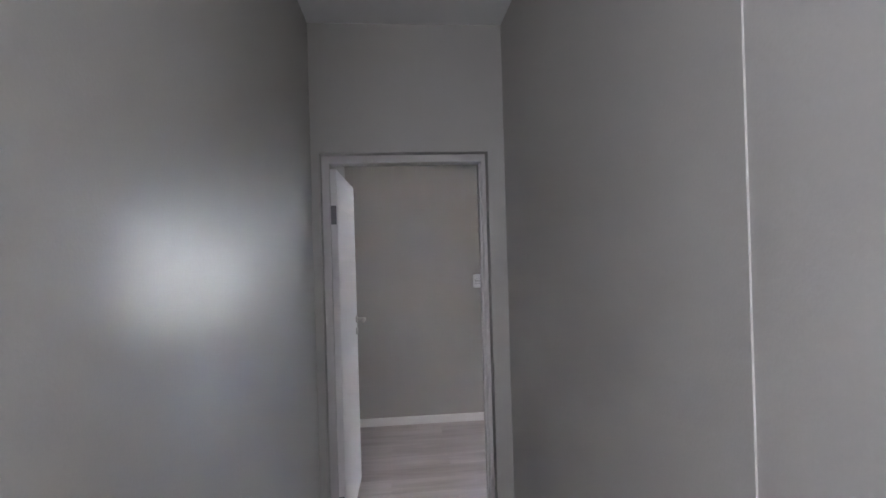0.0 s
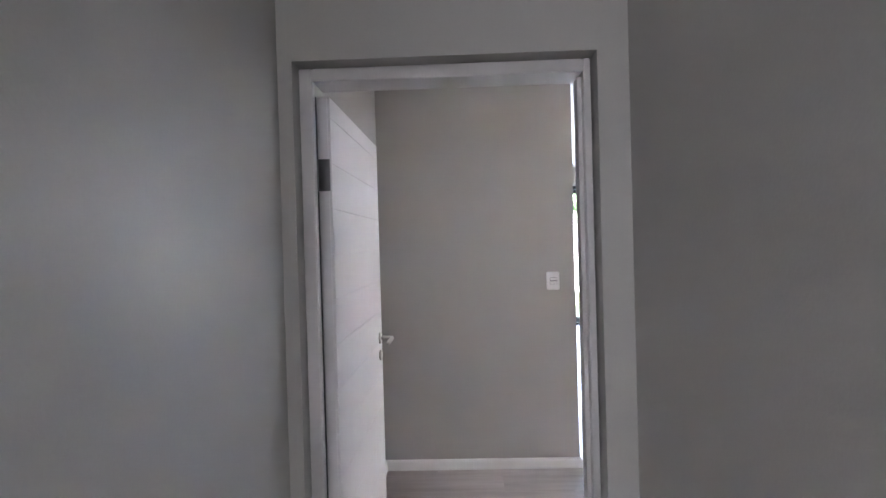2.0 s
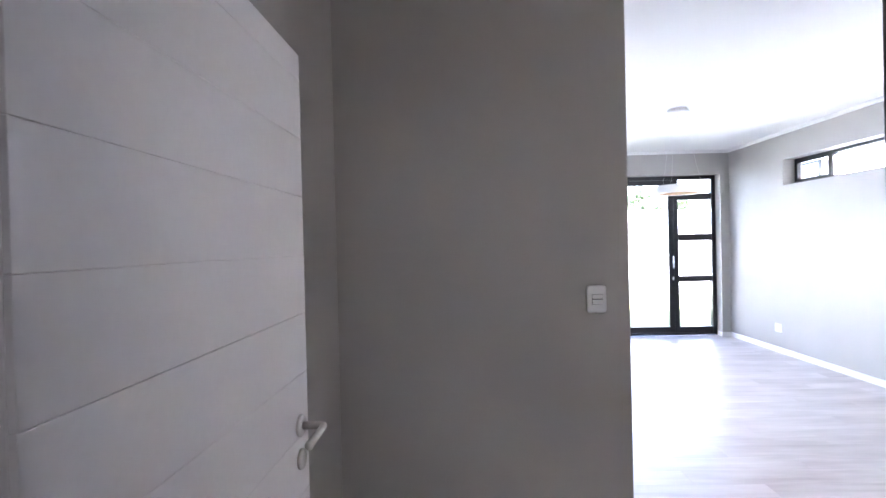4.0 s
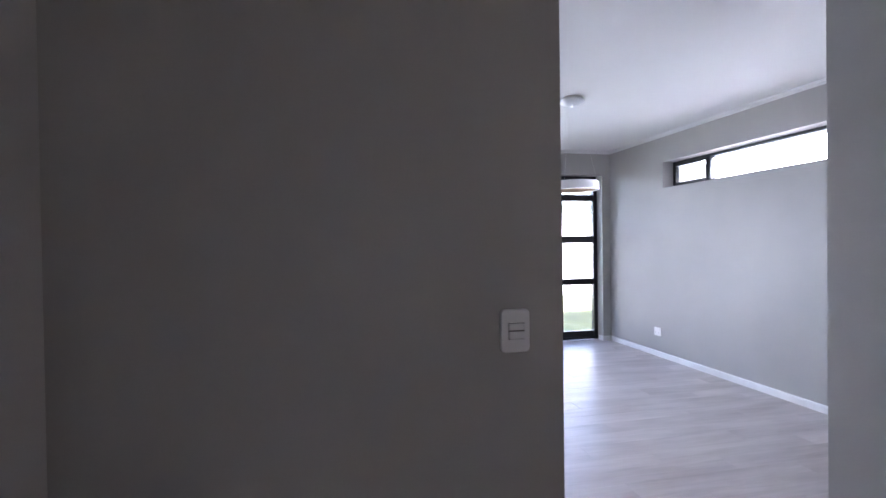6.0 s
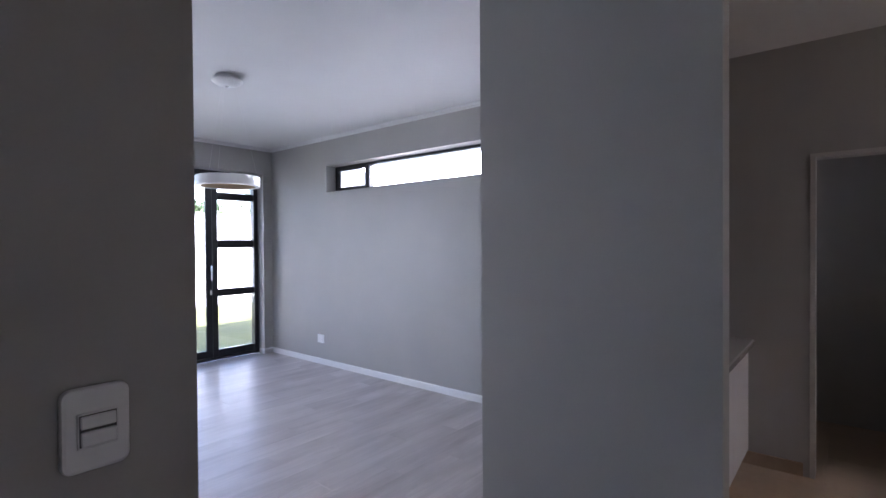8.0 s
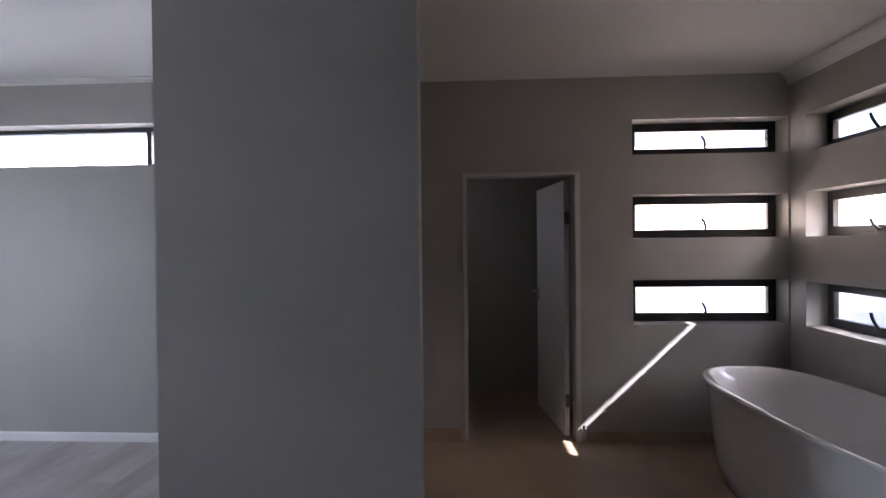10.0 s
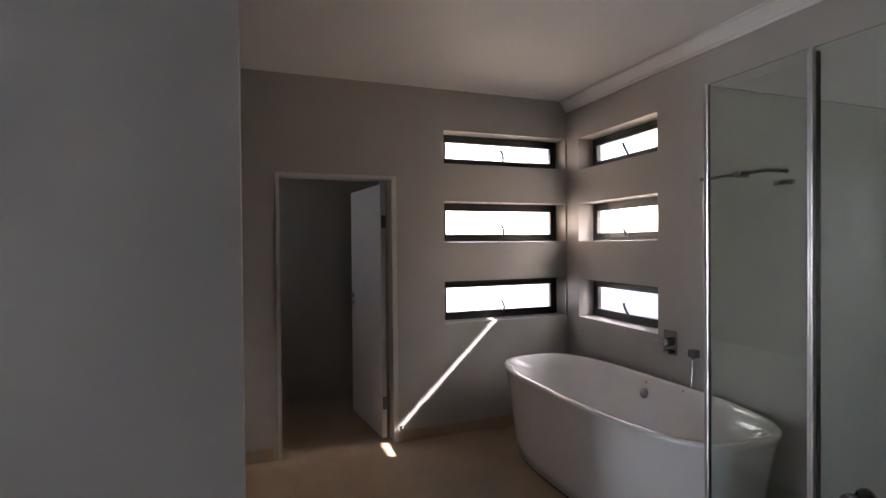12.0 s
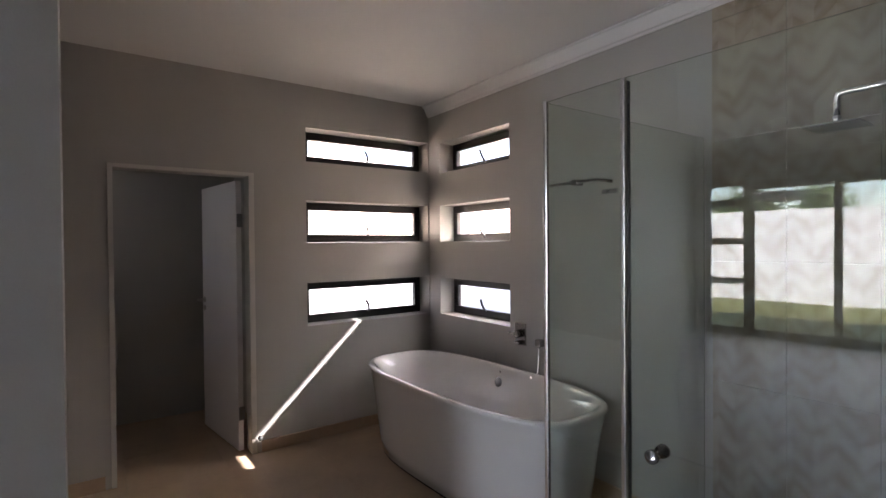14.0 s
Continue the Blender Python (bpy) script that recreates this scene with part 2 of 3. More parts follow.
def wall(name, axis, p0, p1, s0, s1, z0, z1, holes=(), label="smooth mid-grey painted plaster wall", material=None):
    """A wall p0..p1 thick across the axis, s0..s1 long, with holes (s0, s1, z0, z1) right through it."""
    z0 = z0 or -0.03
    holes = [(h[0], h[1], h[2] or -0.03, h[3]) for h in holes]
    ss = sorted({s0, s1, *[h[0] for h in holes], *[h[1] for h in holes]})
    zs = sorted({z0, z1, *[h[2] for h in holes], *[h[3] for h in holes]})
    ss, zs = [s for s in ss if s0 <= s <= s1], [z for z in zs if z0 <= z <= z1]
    bm = bmesh.new()

    def solid(i, j):
        if not (0 <= i < len(ss) - 1 and 0 <= j < len(zs) - 1):
            return False
        s, z = (ss[i] + ss[i + 1]) / 2, (zs[j] + zs[j + 1]) / 2
        return not any(h[0] < s < h[1] and h[2] < z < h[3] for h in holes)

    made = {}

    def vert(p, s, z):
        if (p, s, z) not in made:
            made[p, s, z] = bm.verts.new((p, s, z) if axis == "x" else (s, p, z))
        return made[p, s, z]

    for i in range(len(ss) - 1):
        for j in range(len(zs) - 1):
            if not solid(i, j):
                continue
            a, c, d, e = ss[i], ss[i + 1], zs[j], zs[j + 1]
            for p in (p0, p1):
                bm.faces.new([vert(p, a, d), vert(p, c, d), vert(p, c, e), vert(p, a, e)])
            for ok, q, r in ((solid(i - 1, j), (a, d), (a, e)), (solid(i + 1, j), (c, d), (c, e)), (solid(i, j - 1), (a, d), (c, d)), (solid(i, j + 1), (a, e), (c, e))):
                if not ok:
                    bm.faces.new([vert(p0, *q), vert(p1, *q), vert(p1, *r), vert(p0, *r)])
    return structure(name, bm, material or WALL, label)


# ---- plan ----
X_COR_L, X_COR_R = -0.50, 0.477
Y_SW, X_EDGE = 1.985, 0.786
X_VL = -0.542
X_PIER, Y_PIER_S, Y_PIER_N = 2.376, 1.459, 2.501
X_BED, Y_BED, Z_BED = 4.284, 7.493, 2.895
X_FAR, Y_BACK, Z_BATH = 4.37, -1.169, 2.826
Z_COR = 2.714
X_BATH_W = 0.62
TOP = 3.0

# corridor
# The hole is unseen, cut to let light into the corridor.
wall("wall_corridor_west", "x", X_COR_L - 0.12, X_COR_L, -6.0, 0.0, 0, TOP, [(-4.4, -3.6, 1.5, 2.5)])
wall("wall_corridor_east", "x", X_COR_R, X_BATH_W, -1.755, 0.0, 0, TOP)
wall("wall_corridor_east_recess", "x", X_COR_R + 0.004, X_BATH_W, -6.0, -1.755, 0, TOP)
wall("wall_corridor_end", "y", 0.0, 0.20, X_VL - 0.12, X_BATH_W, 0, TOP, [(-0.459, 0.391, 0, 2.066)])
wall("wall_corridor_back", "y", -6.15, -6.0, X_COR_L - 0.12, X_BATH_W, 0, TOP)
# vestibule and bedroom
wall("wall_vestibule_west", "x", X_VL - 0.12, X_VL, 0.20, Y_SW, 0, TOP)
wall("wall_switch", "y", Y_SW, Y_SW + 0.12, X_VL - 0.12, X_EDGE, 0, TOP)
wall("wall_passage_west", "x", X_EDGE - 0.12, X_EDGE, Y_SW + 0.12, 2.6, 0, TOP)
wall("wall_bedroom_south_west", "y", 2.6, 2.72, -0.6, X_EDGE, 0, TOP)
wall("wall_bedroom_west", "x", -0.72, -0.6, 2.6, Y_BED, 0, TOP)
wall("wall_pier", "x", X_PIER, X_PIER + 0.12, Y_PIER_S, Y_PIER_N, 0, TOP)
wall("wall_partition", "y", 2.2, Y_PIER_N, X_PIER + 0.12, X_BED + 0.25, 0, TOP)
CLER = (2.30, 6.24, 2.20, 2.535)
wall("wall_bedroom_east", "x", X_BED, X_BED + 0.25, Y_PIER_N, Y_BED, 0, TOP, [CLER])
# Widened on its unseen west side to let more light in.
DOOR_X0, DOOR_X1, DOOR_Z = -0.42, 4.148, 2.535
wall("wall_bedroom_north", "y", Y_BED, Y_BED + 0.25, -0.72, X_BED + 0.25, 0, TOP, [(DOOR_X0, DOOR_X1, 0, DOOR_Z)])
# bathroom
WZ = ((2.225, 2.495), (1.58, 1.915), (0.915, 1.258))
VZ = ((2.195, 2.465), (1.58, 1.905), (0.93, 1.255))
TD = (0.404, 1.311, 0, 2.103)
wall("wall_bath_far", "x", X_FAR, X_FAR + 0.25, Y_BACK, 2.2, 0, TOP, [(-1.165 + 0.008, 0.003, *z) for z in WZ] + [TD])
wall("wall_bath_back", "y", Y_BACK - 0.25, Y_BACK, X_BATH_W - 0.14, X_FAR + 0.25, 0, TOP, [(3.282, 4.195, *z) for z in VZ])
wall("wall_bath_west", "x", X_BATH_W - 0.14, X_BATH_W, Y_BACK, 0.0, 0, TOP)
# toilet room behind the open door
wall("wall_toilet_back", "x", 5.685, 5.80, 0.10, 2.2, 0, TOP)
wall("wall_toilet_south", "y", 0.10, 0.25, X_FAR + 0.25, 5.685, 0, TOP)
# The unseen hole is added to brighten the toilet room.
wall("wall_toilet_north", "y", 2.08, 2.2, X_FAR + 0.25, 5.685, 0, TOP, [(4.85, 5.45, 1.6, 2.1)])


def slab(name, x0, x1, y0, y1, z0, z1, material, label, category):
    bm = bmesh.new()
    box(bm, x0, x1, y0, y1, z0, z1)
    return structure(name, bm, material, label, category)


slab("ceiling_corridor", X_COR_L, X_COR_R + 0.03, -6.0, 0.0, Z_COR, Z_COR + 0.1, CEIL, "flat white painted corridor ceiling", "ceiling")
slab("ceiling_bath", X_VL, X_FAR, Y_BACK, 2.2, Z_BATH, Z_BATH + 0.1, CEIL, "flat white painted bathroom ceiling", "ceiling")
slab("ceiling_bedroom", -0.6, X_BED, 2.2, Y_BED, Z_BED, Z_BED + 0.1, CEIL, "flat white painted bedroom ceiling", "ceiling")
slab("ceiling_toilet", X_FAR + 0.25, 5.685, 0.25, 2.08, 2.6, 2.7, CEIL, "flat white painted toilet room ceiling", "ceiling")
slab("roof_corridor", -0.7, 0.62, -6.2, -1.42, TOP, TOP + 0.15, ROOF, "dark roof slab over the corridor", "roof")
slab("roof", -0.9, 5.9, -1.42, 7.9, TOP, TOP + 0.15, ROOF, "dark roof slab over the rooms", "roof")
# Unseen eave, its edge set so only a thin sun strip gets in.
slab("unseen_eave", -0.2, 6.0, -2.548, -1.42, 2.93, 3.0, OUTWALL, "unseen white eave added to trim the sun at the bathroom windows", "eave")


def moulding(name, pts, prof, material, label, category):
    """A strip with the profile (out, up) pairs run along a line of plan points; its room side lies left of the run."""
    bm = bmesh.new()
    pts = [Vector((*p, 0)) for p in pts]
    rows = []
    for k, p in enumerate(pts):
        d0 = (pts[k] - pts[k - 1]).normalized() if k else (pts[1] - pts[0]).normalized()
        d1 = (pts[k + 1] - pts[k]).normalized() if k < len(pts) - 1 else d0
        n0, n1 = Vector((-d0.y, d0.x, 0)), Vector((-d1.y, d1.x, 0))
        n = (n0 + n1) / max(0.2, 1 + n0.dot(n1))
        rows.append([bm.verts.new(p + n * o + Vector((0, 0, u))) for o, u in prof])
    m = len(prof)
    for a, c in zip(rows, rows[1:]):
        for i in range(m):
            bm.faces.new((a[i], a[(i + 1) % m], c[(i + 1) % m], c[i]))
    bm.faces.new(rows[0])
    bm.faces.new(rows[-1][::-1])
    return structure(name, bm, material, label, category)


SKIRT = [(0.001, 0), (0.016, 0), (0.016, 0.055), (0.012, 0.066), (0.006, 0.070), (0.001, 0.070)]


def cornice(z, s=0.075, w=None):
    """A coved profile s high and w deep under a ceiling at z, with a small step at each edge."""
    w = w or s
    return [(0.001, z - s), (0.010, z - s), (0.013, z - s * 0.84), (0.022, z - s * 0.80), (0.030, z - s * 0.58), (w * 0.62, z - s * 0.36), (w - 0.012, z - 0.016), (w, z - 0.012), (w, z - 0.001), (0.001, z - 0.001)]


moulding("baseboard_bedroom", [(X_PIER, Y_PIER_N + 0.0), (X_BED, Y_PIER_N), (X_BED, Y_BED), (DOOR_X1, Y_BED), (DOOR_X1, Y_BED + 0.11)], SKIRT, TRIM, "white painted skirting board", "baseboard")
moulding("baseboard_vestibule", [(X_EDGE, 2.6), (X_EDGE, Y_SW), (X_VL, Y_SW), (X_VL, 0.20)], SKIRT, TRIM, "white painted skirting board", "baseboard")
moulding("cornice_bedroom", [(X_PIER, Y_PIER_N), (X_BED, Y_PIER_N), (X_BED, Y_BED), (-0.6, Y_BED)], cornice(Z_BED, 0.040), CEIL, "slim white coved cornice", "trim")
moulding("cornice_bath", [(X_BATH_W, 0.0), (X_BATH_W, Y_BACK), (X_FAR, Y_BACK)], cornice(Z_BATH, 0.098, 0.068), CEIL, "white coved cornice", "trim")
TSKIRT = [(0.001, 0), (0.010, 0), (0.010, 0.085), (0.001, 0.088)]
moulding("baseboard_bath_far", [(X_FAR, 1.345), (X_FAR, 2.2)], TSKIRT, BATHTILE, "tan tiled skirting", "baseboard")
moulding("baseboard_bath", [(2.05, Y_BACK), (X_FAR, Y_BACK), (X_FAR, 0.37)], TSKIRT, BATHTILE, "tan tiled skirting", "baseboard")


# ---- windows ----
def bars(name, axis, p0, p1, s0, s1, z0, z1, w, parent, label="", wb=None):
    """A closed rectangular frame of mitred bars."""
    bm = bmesh.new()
    wb = wb or w
    for a, c, d, e in ((s0, s1, z0, z0 + wb), (s0, s1, z1 - w, z1), (s0, s0 + w, z0 + wb, z1 - w), (s1 - w, s1, z0 + wb, z1 - w)):
        if axis == "x":
            box(bm, p0, p1, a, c, d, e)
        else:
            box(bm, a, c, p0, p1, d, e)
    bmesh.ops.bevel(bm, geom=bm.edges[:], offset=0.002, segments=1, affect="EDGES")
    return part(name, bm, ALU, parent, label)


def pane(axis, p, s0, s1, z0, z1, parent, shade=True, thick=0.005):
    bm = bmesh.new()
    if axis == "x":
        box(bm, p, p + thick, s0, s1, z0, z1)
    else:
        box(bm, s0, s1, p, p + thick, z0, z1)
    ob = part("pane", bm, PANE, parent)
    ob.visible_shadow = shade
    return ob


def stay(parent, axis, p, s, z, side, tall=0.10):
    """The small curved peg stay that hangs on the bottom rail of a sash."""
    bm = bmesh.new()
    pts = []
    for k in range(7):
        f = k / 6
        q, o, u = s + 0.035 * f * f, p - side * (0.012 + 0.03 * math.sin(f * 2.2)), z + tall * f
        pts.append((o, q, u) if axis == "x" else (q, o, u))
    tube(bm, pts, 0.010, 8)
    part("stay_handle", bm, ALU, parent, smooth=True)


def awning(name, axis, face, side, s0, s1, z0, z1, label, sun_in=False):
    """A top-hung window set back in its reveal; side is the way out."""
    th = thing(name, label, "window", kind="structure")
    f0, f1 = sorted((face + side * 0.15, face + side * 0.20))
    g0, g1 = sorted((face + side * 0.142, face + side * 0.185))
    e = 0.002
    bars("window_frame", axis, f0, f1, s0 + e, s1 - e, z0 + e, z1 - e, 0.028, th)
    bars("sash", axis, g0, g1, s0 + 0.024, s1 - 0.024, z0 + 0.024, z1 - 0.024, 0.044, th)
    pane(axis, face + side * 0.165, s0 + 0.066, s1 - 0.066, z0 + 0.066, z1 - 0.066, th, not sun_in)
    stay(th, axis, face + side * 0.142, (s0 + s1) / 2 - 0.02, z0 + (0.035 if sun_in else 0.055), side, 0.065 if sun_in else 0.10)
    return th


for k, z in enumerate(WZ):
    awning(f"window_{k + 1}", "x", X_FAR, 1, -1.157, 0.003, *z, "black aluminium top-hung window in a deep grey reveal")
for k, z in enumerate(VZ):
    awning(f"window_{k + 4}", "y", Y_BACK, -1, 3.282, 4.195, *z, "black aluminium top-hung window in a deep grey reveal", k == 1)

# Two unseen windows, added to light the corridor and the toilet room.
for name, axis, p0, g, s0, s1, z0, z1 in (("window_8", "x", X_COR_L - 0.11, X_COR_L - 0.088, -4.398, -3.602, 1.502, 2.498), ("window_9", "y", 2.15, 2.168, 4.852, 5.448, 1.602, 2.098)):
    wd = thing(name, "unseen small black aluminium window added to bring in light", "window", kind="structure")
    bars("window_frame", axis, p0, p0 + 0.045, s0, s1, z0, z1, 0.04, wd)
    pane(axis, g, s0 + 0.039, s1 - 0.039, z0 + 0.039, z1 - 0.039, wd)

# clerestory of the bedroom
cl = thing("window_7", "long black aluminium clerestory window under the cornice", "window", kind="structure")
bars("window_frame", "x", X_BED + 0.15, X_BED + 0.21, CLER[0] + 0.21, CLER[1] - 0.002, CLER[2] + 0.002, CLER[3] - 0.002, 0.032, cl)
for a, c, sash in ((5.62, 6.21, True), (3.9, 5.60, False), (2.53, 3.88, False)):
    bm = bmesh.new()
    box(bm, X_BED + 0.148, X_BED + 0.212, a - 0.03, a + 0.012, CLER[2] + 0.034, CLER[3] - 0.034)
    part("mullion", bm, ALU, cl)
    if sash:
        bars("sash", "x", X_BED + 0.142, X_BED + 0.185, a + 0.014, c - 0.002, CLER[2] + 0.034, CLER[3] - 0.034, 0.03, cl)
    pane("x", X_BED + 0.17, a + 0.012, c, CLER[2] + 0.034, CLER[3] - 0.034, cl)

# glazed sliding doors to the garden
gd = thing("door_1", "black aluminium sliding glass doors with a three-pane side light", "glass door", kind="structure")
GY = Y_BED + 0.15
bars("door_frame", "y", GY, GY + 0.09, DOOR_X0 + 0.002, DOOR_X1 - 0.002, 0.001, DOOR_Z - 0.002, 0.06, gd, wb=0.04)


def rail(x0, x1, z0, z1, y0=0.01, y1=0.07, name="rail", parent=None):
    part(name, soft_box(x0, x1, GY + y0, GY + y1, z0, z1, 0.002, 1), ALU, parent or gd)


rail(3.494, 3.566, 0.042, DOOR_Z - 0.063, name="mullion")
for z0, z1 in ((0.042, 0.135), (0.852, 0.946), (1.502, 1.611), (2.152, 2.252)):
    rail(3.568, 4.084, z0, z1)
for z0, z1 in ((0.137, 0.850), (0.948, 1.500), (1.613, 2.150), (2.254, 2.47)):
    pane("y", GY + 0.04, 3.568, 4.084, z0, z1, gd, False)
# The westmost leaf is unseen and fills the widened opening.
for x0, x1, y0 in ((2.30, 3.492, 0.012), (0.99, 2.37, 0.052), (-0.358, 1.06, 0.012)):
    s = thing("sliding_leaf", "", "")
    s.parent = gd
    bars("leaf_frame", "y", GY + y0, GY + y0 + 0.038, x0, x1, 0.043, DOOR_Z - 0.064, 0.08, s, wb=0.095)
    pane("y", GY + y0 + 0.016, x0 + 0.078, x1 - 0.078, 0.136, DOOR_Z - 0.142, s, False)
bm = bmesh.new()
tube(bm, [(3.465, GY + 0.012, 1.07), (3.465, GY - 0.03, 1.08), (3.465, GY - 0.03, 1.26), (3.465, GY + 0.012, 1.27)], 0.013, 8)
part("pull_handle", bm, PROFILE, gd, "chrome pull handle", True)
part("lock", soft_box(3.452, 3.478, GY - 0.006, GY + 0.012, 0.88, 0.94, 0.003), CHROME, gd, "chrome lock")
bm = bmesh.new()
tube(bm, [(3.82, GY - 0.01, 0.95), (3.825, GY - 0.02, 1.0), (3.83, GY - 0.015, 1.04)], 0.006, 6)
part("stay_handle", bm, ALU, gd)
bm = tube(bmesh.new(), [(3.82, GY - 0.01, 1.615), (3.825, GY - 0.02, 1.665), (3.83, GY - 0.015, 1.705)], 0.006, 6)
part("stay_handle", bm, ALU, gd)

# ---- garden and neighbours ----
slab("ground", -400, 400, -400, 400, -0.5, -0.12, GRASS, "mown green lawn running to the horizon", "ground")
slab("foundation", -0.75, 5.8, -6.2, 7.9, -0.4, -0.03, OUTWALL, "plastered foundation under the floors", "foundation")
slab("patio", 0.4, 4.9, 7.9, 8.5, -0.4, -0.06, PAVING, "pale concrete step outside the glass doors", "pavement")
slab("garden_wall_north", -14, 22, 14.5, 14.75, -0.12, 2.4, OUTWALL, "tall white plastered garden wall", "garden wall")
slab("garden_wall_east", 7.0, 7.2, -5.0, 10.0, -0.12, 2.65, OUTWALL, "tall white plastered garden wall", "garden wall")
slab("paving_east", 5.8, 7.0, -5.0, 10.0, -0.2, -0.08, PAVING, "pale concrete paving beside the house", "pavement")
slab("paving_south", 0.62, 5.8, -5.0, -1.42, -0.2, -0.08, PAVING, "pale concrete paving beside the house", "pavement")
slab("garden_wall_south", -14, 22, -5.25, -5.0, -0.12, 2.1, OUTWALL, "tall white plastered garden wall", "garden wall")


# ---- floors ----
floor_lam = slab("floor", -0.72, X_BED, -6.0, Y_BED + 0.14, -0.03, -0.009, SUBFLOOR, "grey-brown oak laminate plank floor", "floor")
X_TILE = 2.0
floor_bath = slab("floor_bath", X_BATH_W, 5.685, Y_BACK, 2.2, -0.0085, -0.003, GROUT, "tan stone-look tiled bathroom floor", "floor")

# ---- entry door, standing open against the vestibule wall ----
door = thing("door_2", "white boarded door standing open in a recessed painted frame", "door", kind="structure")
bm = bmesh.new()
for x0, x1 in ((-0.457, -0.419), (0.366, 0.387)):
    box(bm, x0, x1, 0.055, 0.085 if x0 < 0 else 0.165, 0.001, 2.064)
box(bm, -0.419, 0.366, 0.055, 0.165, 2.026, 2.064)
bmesh.ops.bevel(bm, geom=bm.edges[:], offset=0.003, segments=2, affect="EDGES")
part("door_frame", bm, FRAMEP, door, "pale grey painted door frame")
# Black strip in place of the shade between frame and open leaf.
bm = bmesh.new()
box(bm, -0.4585, -0.4415, 0.0855, 0.199, 0.001, 2.017)
part("gap_shade", bm, DARK, door, "black strip in place of the shade in the frame gap")
bm = bmesh.new()
box(bm, 0.354, 0.366, 0.08, 0.125, 0.001, 2.018)
part("door_stop", bm, FRAMEP, door)
LM = pose(-0.440, 0.172, 0, 0, 0, -1.4)


def on_leaf(name, bm, material, parent, label="", smooth=False):
    bm.transform(LM)
    return part(name, bm, material, parent, label, smooth)


leaf = on_leaf("leaf", soft_box(0.0, 0.034, 0.0, 0.792, 0.008, 2.016, 0.002), DOORP, door)
BOARD = 0.1434
for k in range(15):
    z = 0.086 + (k - 1) * BOARD
    on_leaf("board", soft_box(0.0335, 0.042, 0.001, 0.791, max(z, 0.0082) + 0.0003, min(z + BOARD, 2.0155) - 0.0003, 0.0011, 2), DOORP, leaf)
for z in (0.17, 1.72):
    bm = soft_box(-0.004, 0.038, -0.0045, -0.0005, z, z + 0.10, 0.001, 1)
    tube(bm, [(-0.004, -0.006, z), (-0.004, -0.006, z + 0.10)], 0.006, 10)
    on_leaf("hinge", bm, GREYCHROME, door, "dull steel butt hinge")
for z, r, name in ((1.115, 0.026, "handle_rose"), (1.035, 0.024, "key_rose")):
    bm = lathe([(0.0, 0.0), (r, 0.0), (r, 0.006), (r * 0.85, 0.009), (0.0, 0.009)], 24, "X")
    bmesh.ops.translate(bm, verts=bm.verts, vec=(0.042, 0.730, z))
    on_leaf(name, bm, STEEL, leaf, "brushed steel rose", True)
bm = tube(bmesh.new(), [(0.049, 0.730, 1.115), (0.092, 0.730, 1.115), (0.100, 0.725, 1.115), (0.103, 0.712, 1.115), (0.101, 0.615, 1.112)], 0.0095, 10)
on_leaf("lever_handle", bm, STEEL, leaf, "brushed steel lever", True)


# ---- electrical plates ----
def rounded_plate(w, h, d, r, dome=0.004):
    """A plate with rounded corners standing on the wall plane y = 0, facing -y."""
    bm = bmesh.new()
    rows = []
    for inset, out in ((0.0, 0.0), (0.0, d * 0.55), (dome * 0.5, d * 0.9), (dome * 1.6, d)):
        ring = []
        for cx, cz, a0 in ((1, 1, 0), (-1, 1, 90), (-1, -1, 180), (1, -1, 270)):
            for k in range(6):
                a = radians(a0 + 18 * k)
                rr = max(r - inset, 0.002)
                ring.append(bm.verts.new((cx * (w / 2 - r) + rr * math.cos(a), -out, cz * (h / 2 - r) + rr * math.sin(a))))
        rows.append(ring)
    n = len(rows[0])
    for a, c in zip(rows, rows[1:]):
        for i in range(n):
            bm.faces.new((a[i], a[(i + 1) % n], c[(i + 1) % n], c[i]))
    bm.faces.new(rows[0])
    bm.faces.new(rows[-1])
    bmesh.ops.recalc_face_normals(bm, faces=bm.faces)
    return bm


sw = thing("light_switch", "white plastic two-lever light switch on the grey wall", "light switch", pose(0.635, Y_SW - 0.0005, 1.2735))
part("plate", rounded_plate(0.088, 0.124, 0.011, 0.014), PLASTIC, sw)
part("rocker_surround", soft_box(-0.025, 0.027, -0.0128, -0.0105, -0.026, 0.026, 0.002), PLASTIC, sw)
# Dark plate that draws the thin shadow lines round the levers.
part("rocker_shade", soft_box(-0.0222, 0.0252, -0.0132, -0.0127, -0.0232, 0.0232, 0.0), SHADEGREY, sw, "dark plate in place of the shadow lines round the levers")
part("rocker", soft_box(-0.021, 0.024, -0.0175, -0.0125, 0.003, 0.022, 0.002), PLASTIC, sw)
part("rocker", soft_box(-0.021, 0.024, -0.0185, -0.0125, -0.022, -0.001, 0.002), PLASTIC, sw)

so = thing("power_socket", "white double power socket on the bedroom wall", "power socket", pose(X_BED - 0.0005, 6.37, 0.324, 0, 0, -90))
part("plate", rounded_plate(0.13, 0.108, 0.011, 0.010), PLASTIC, so)
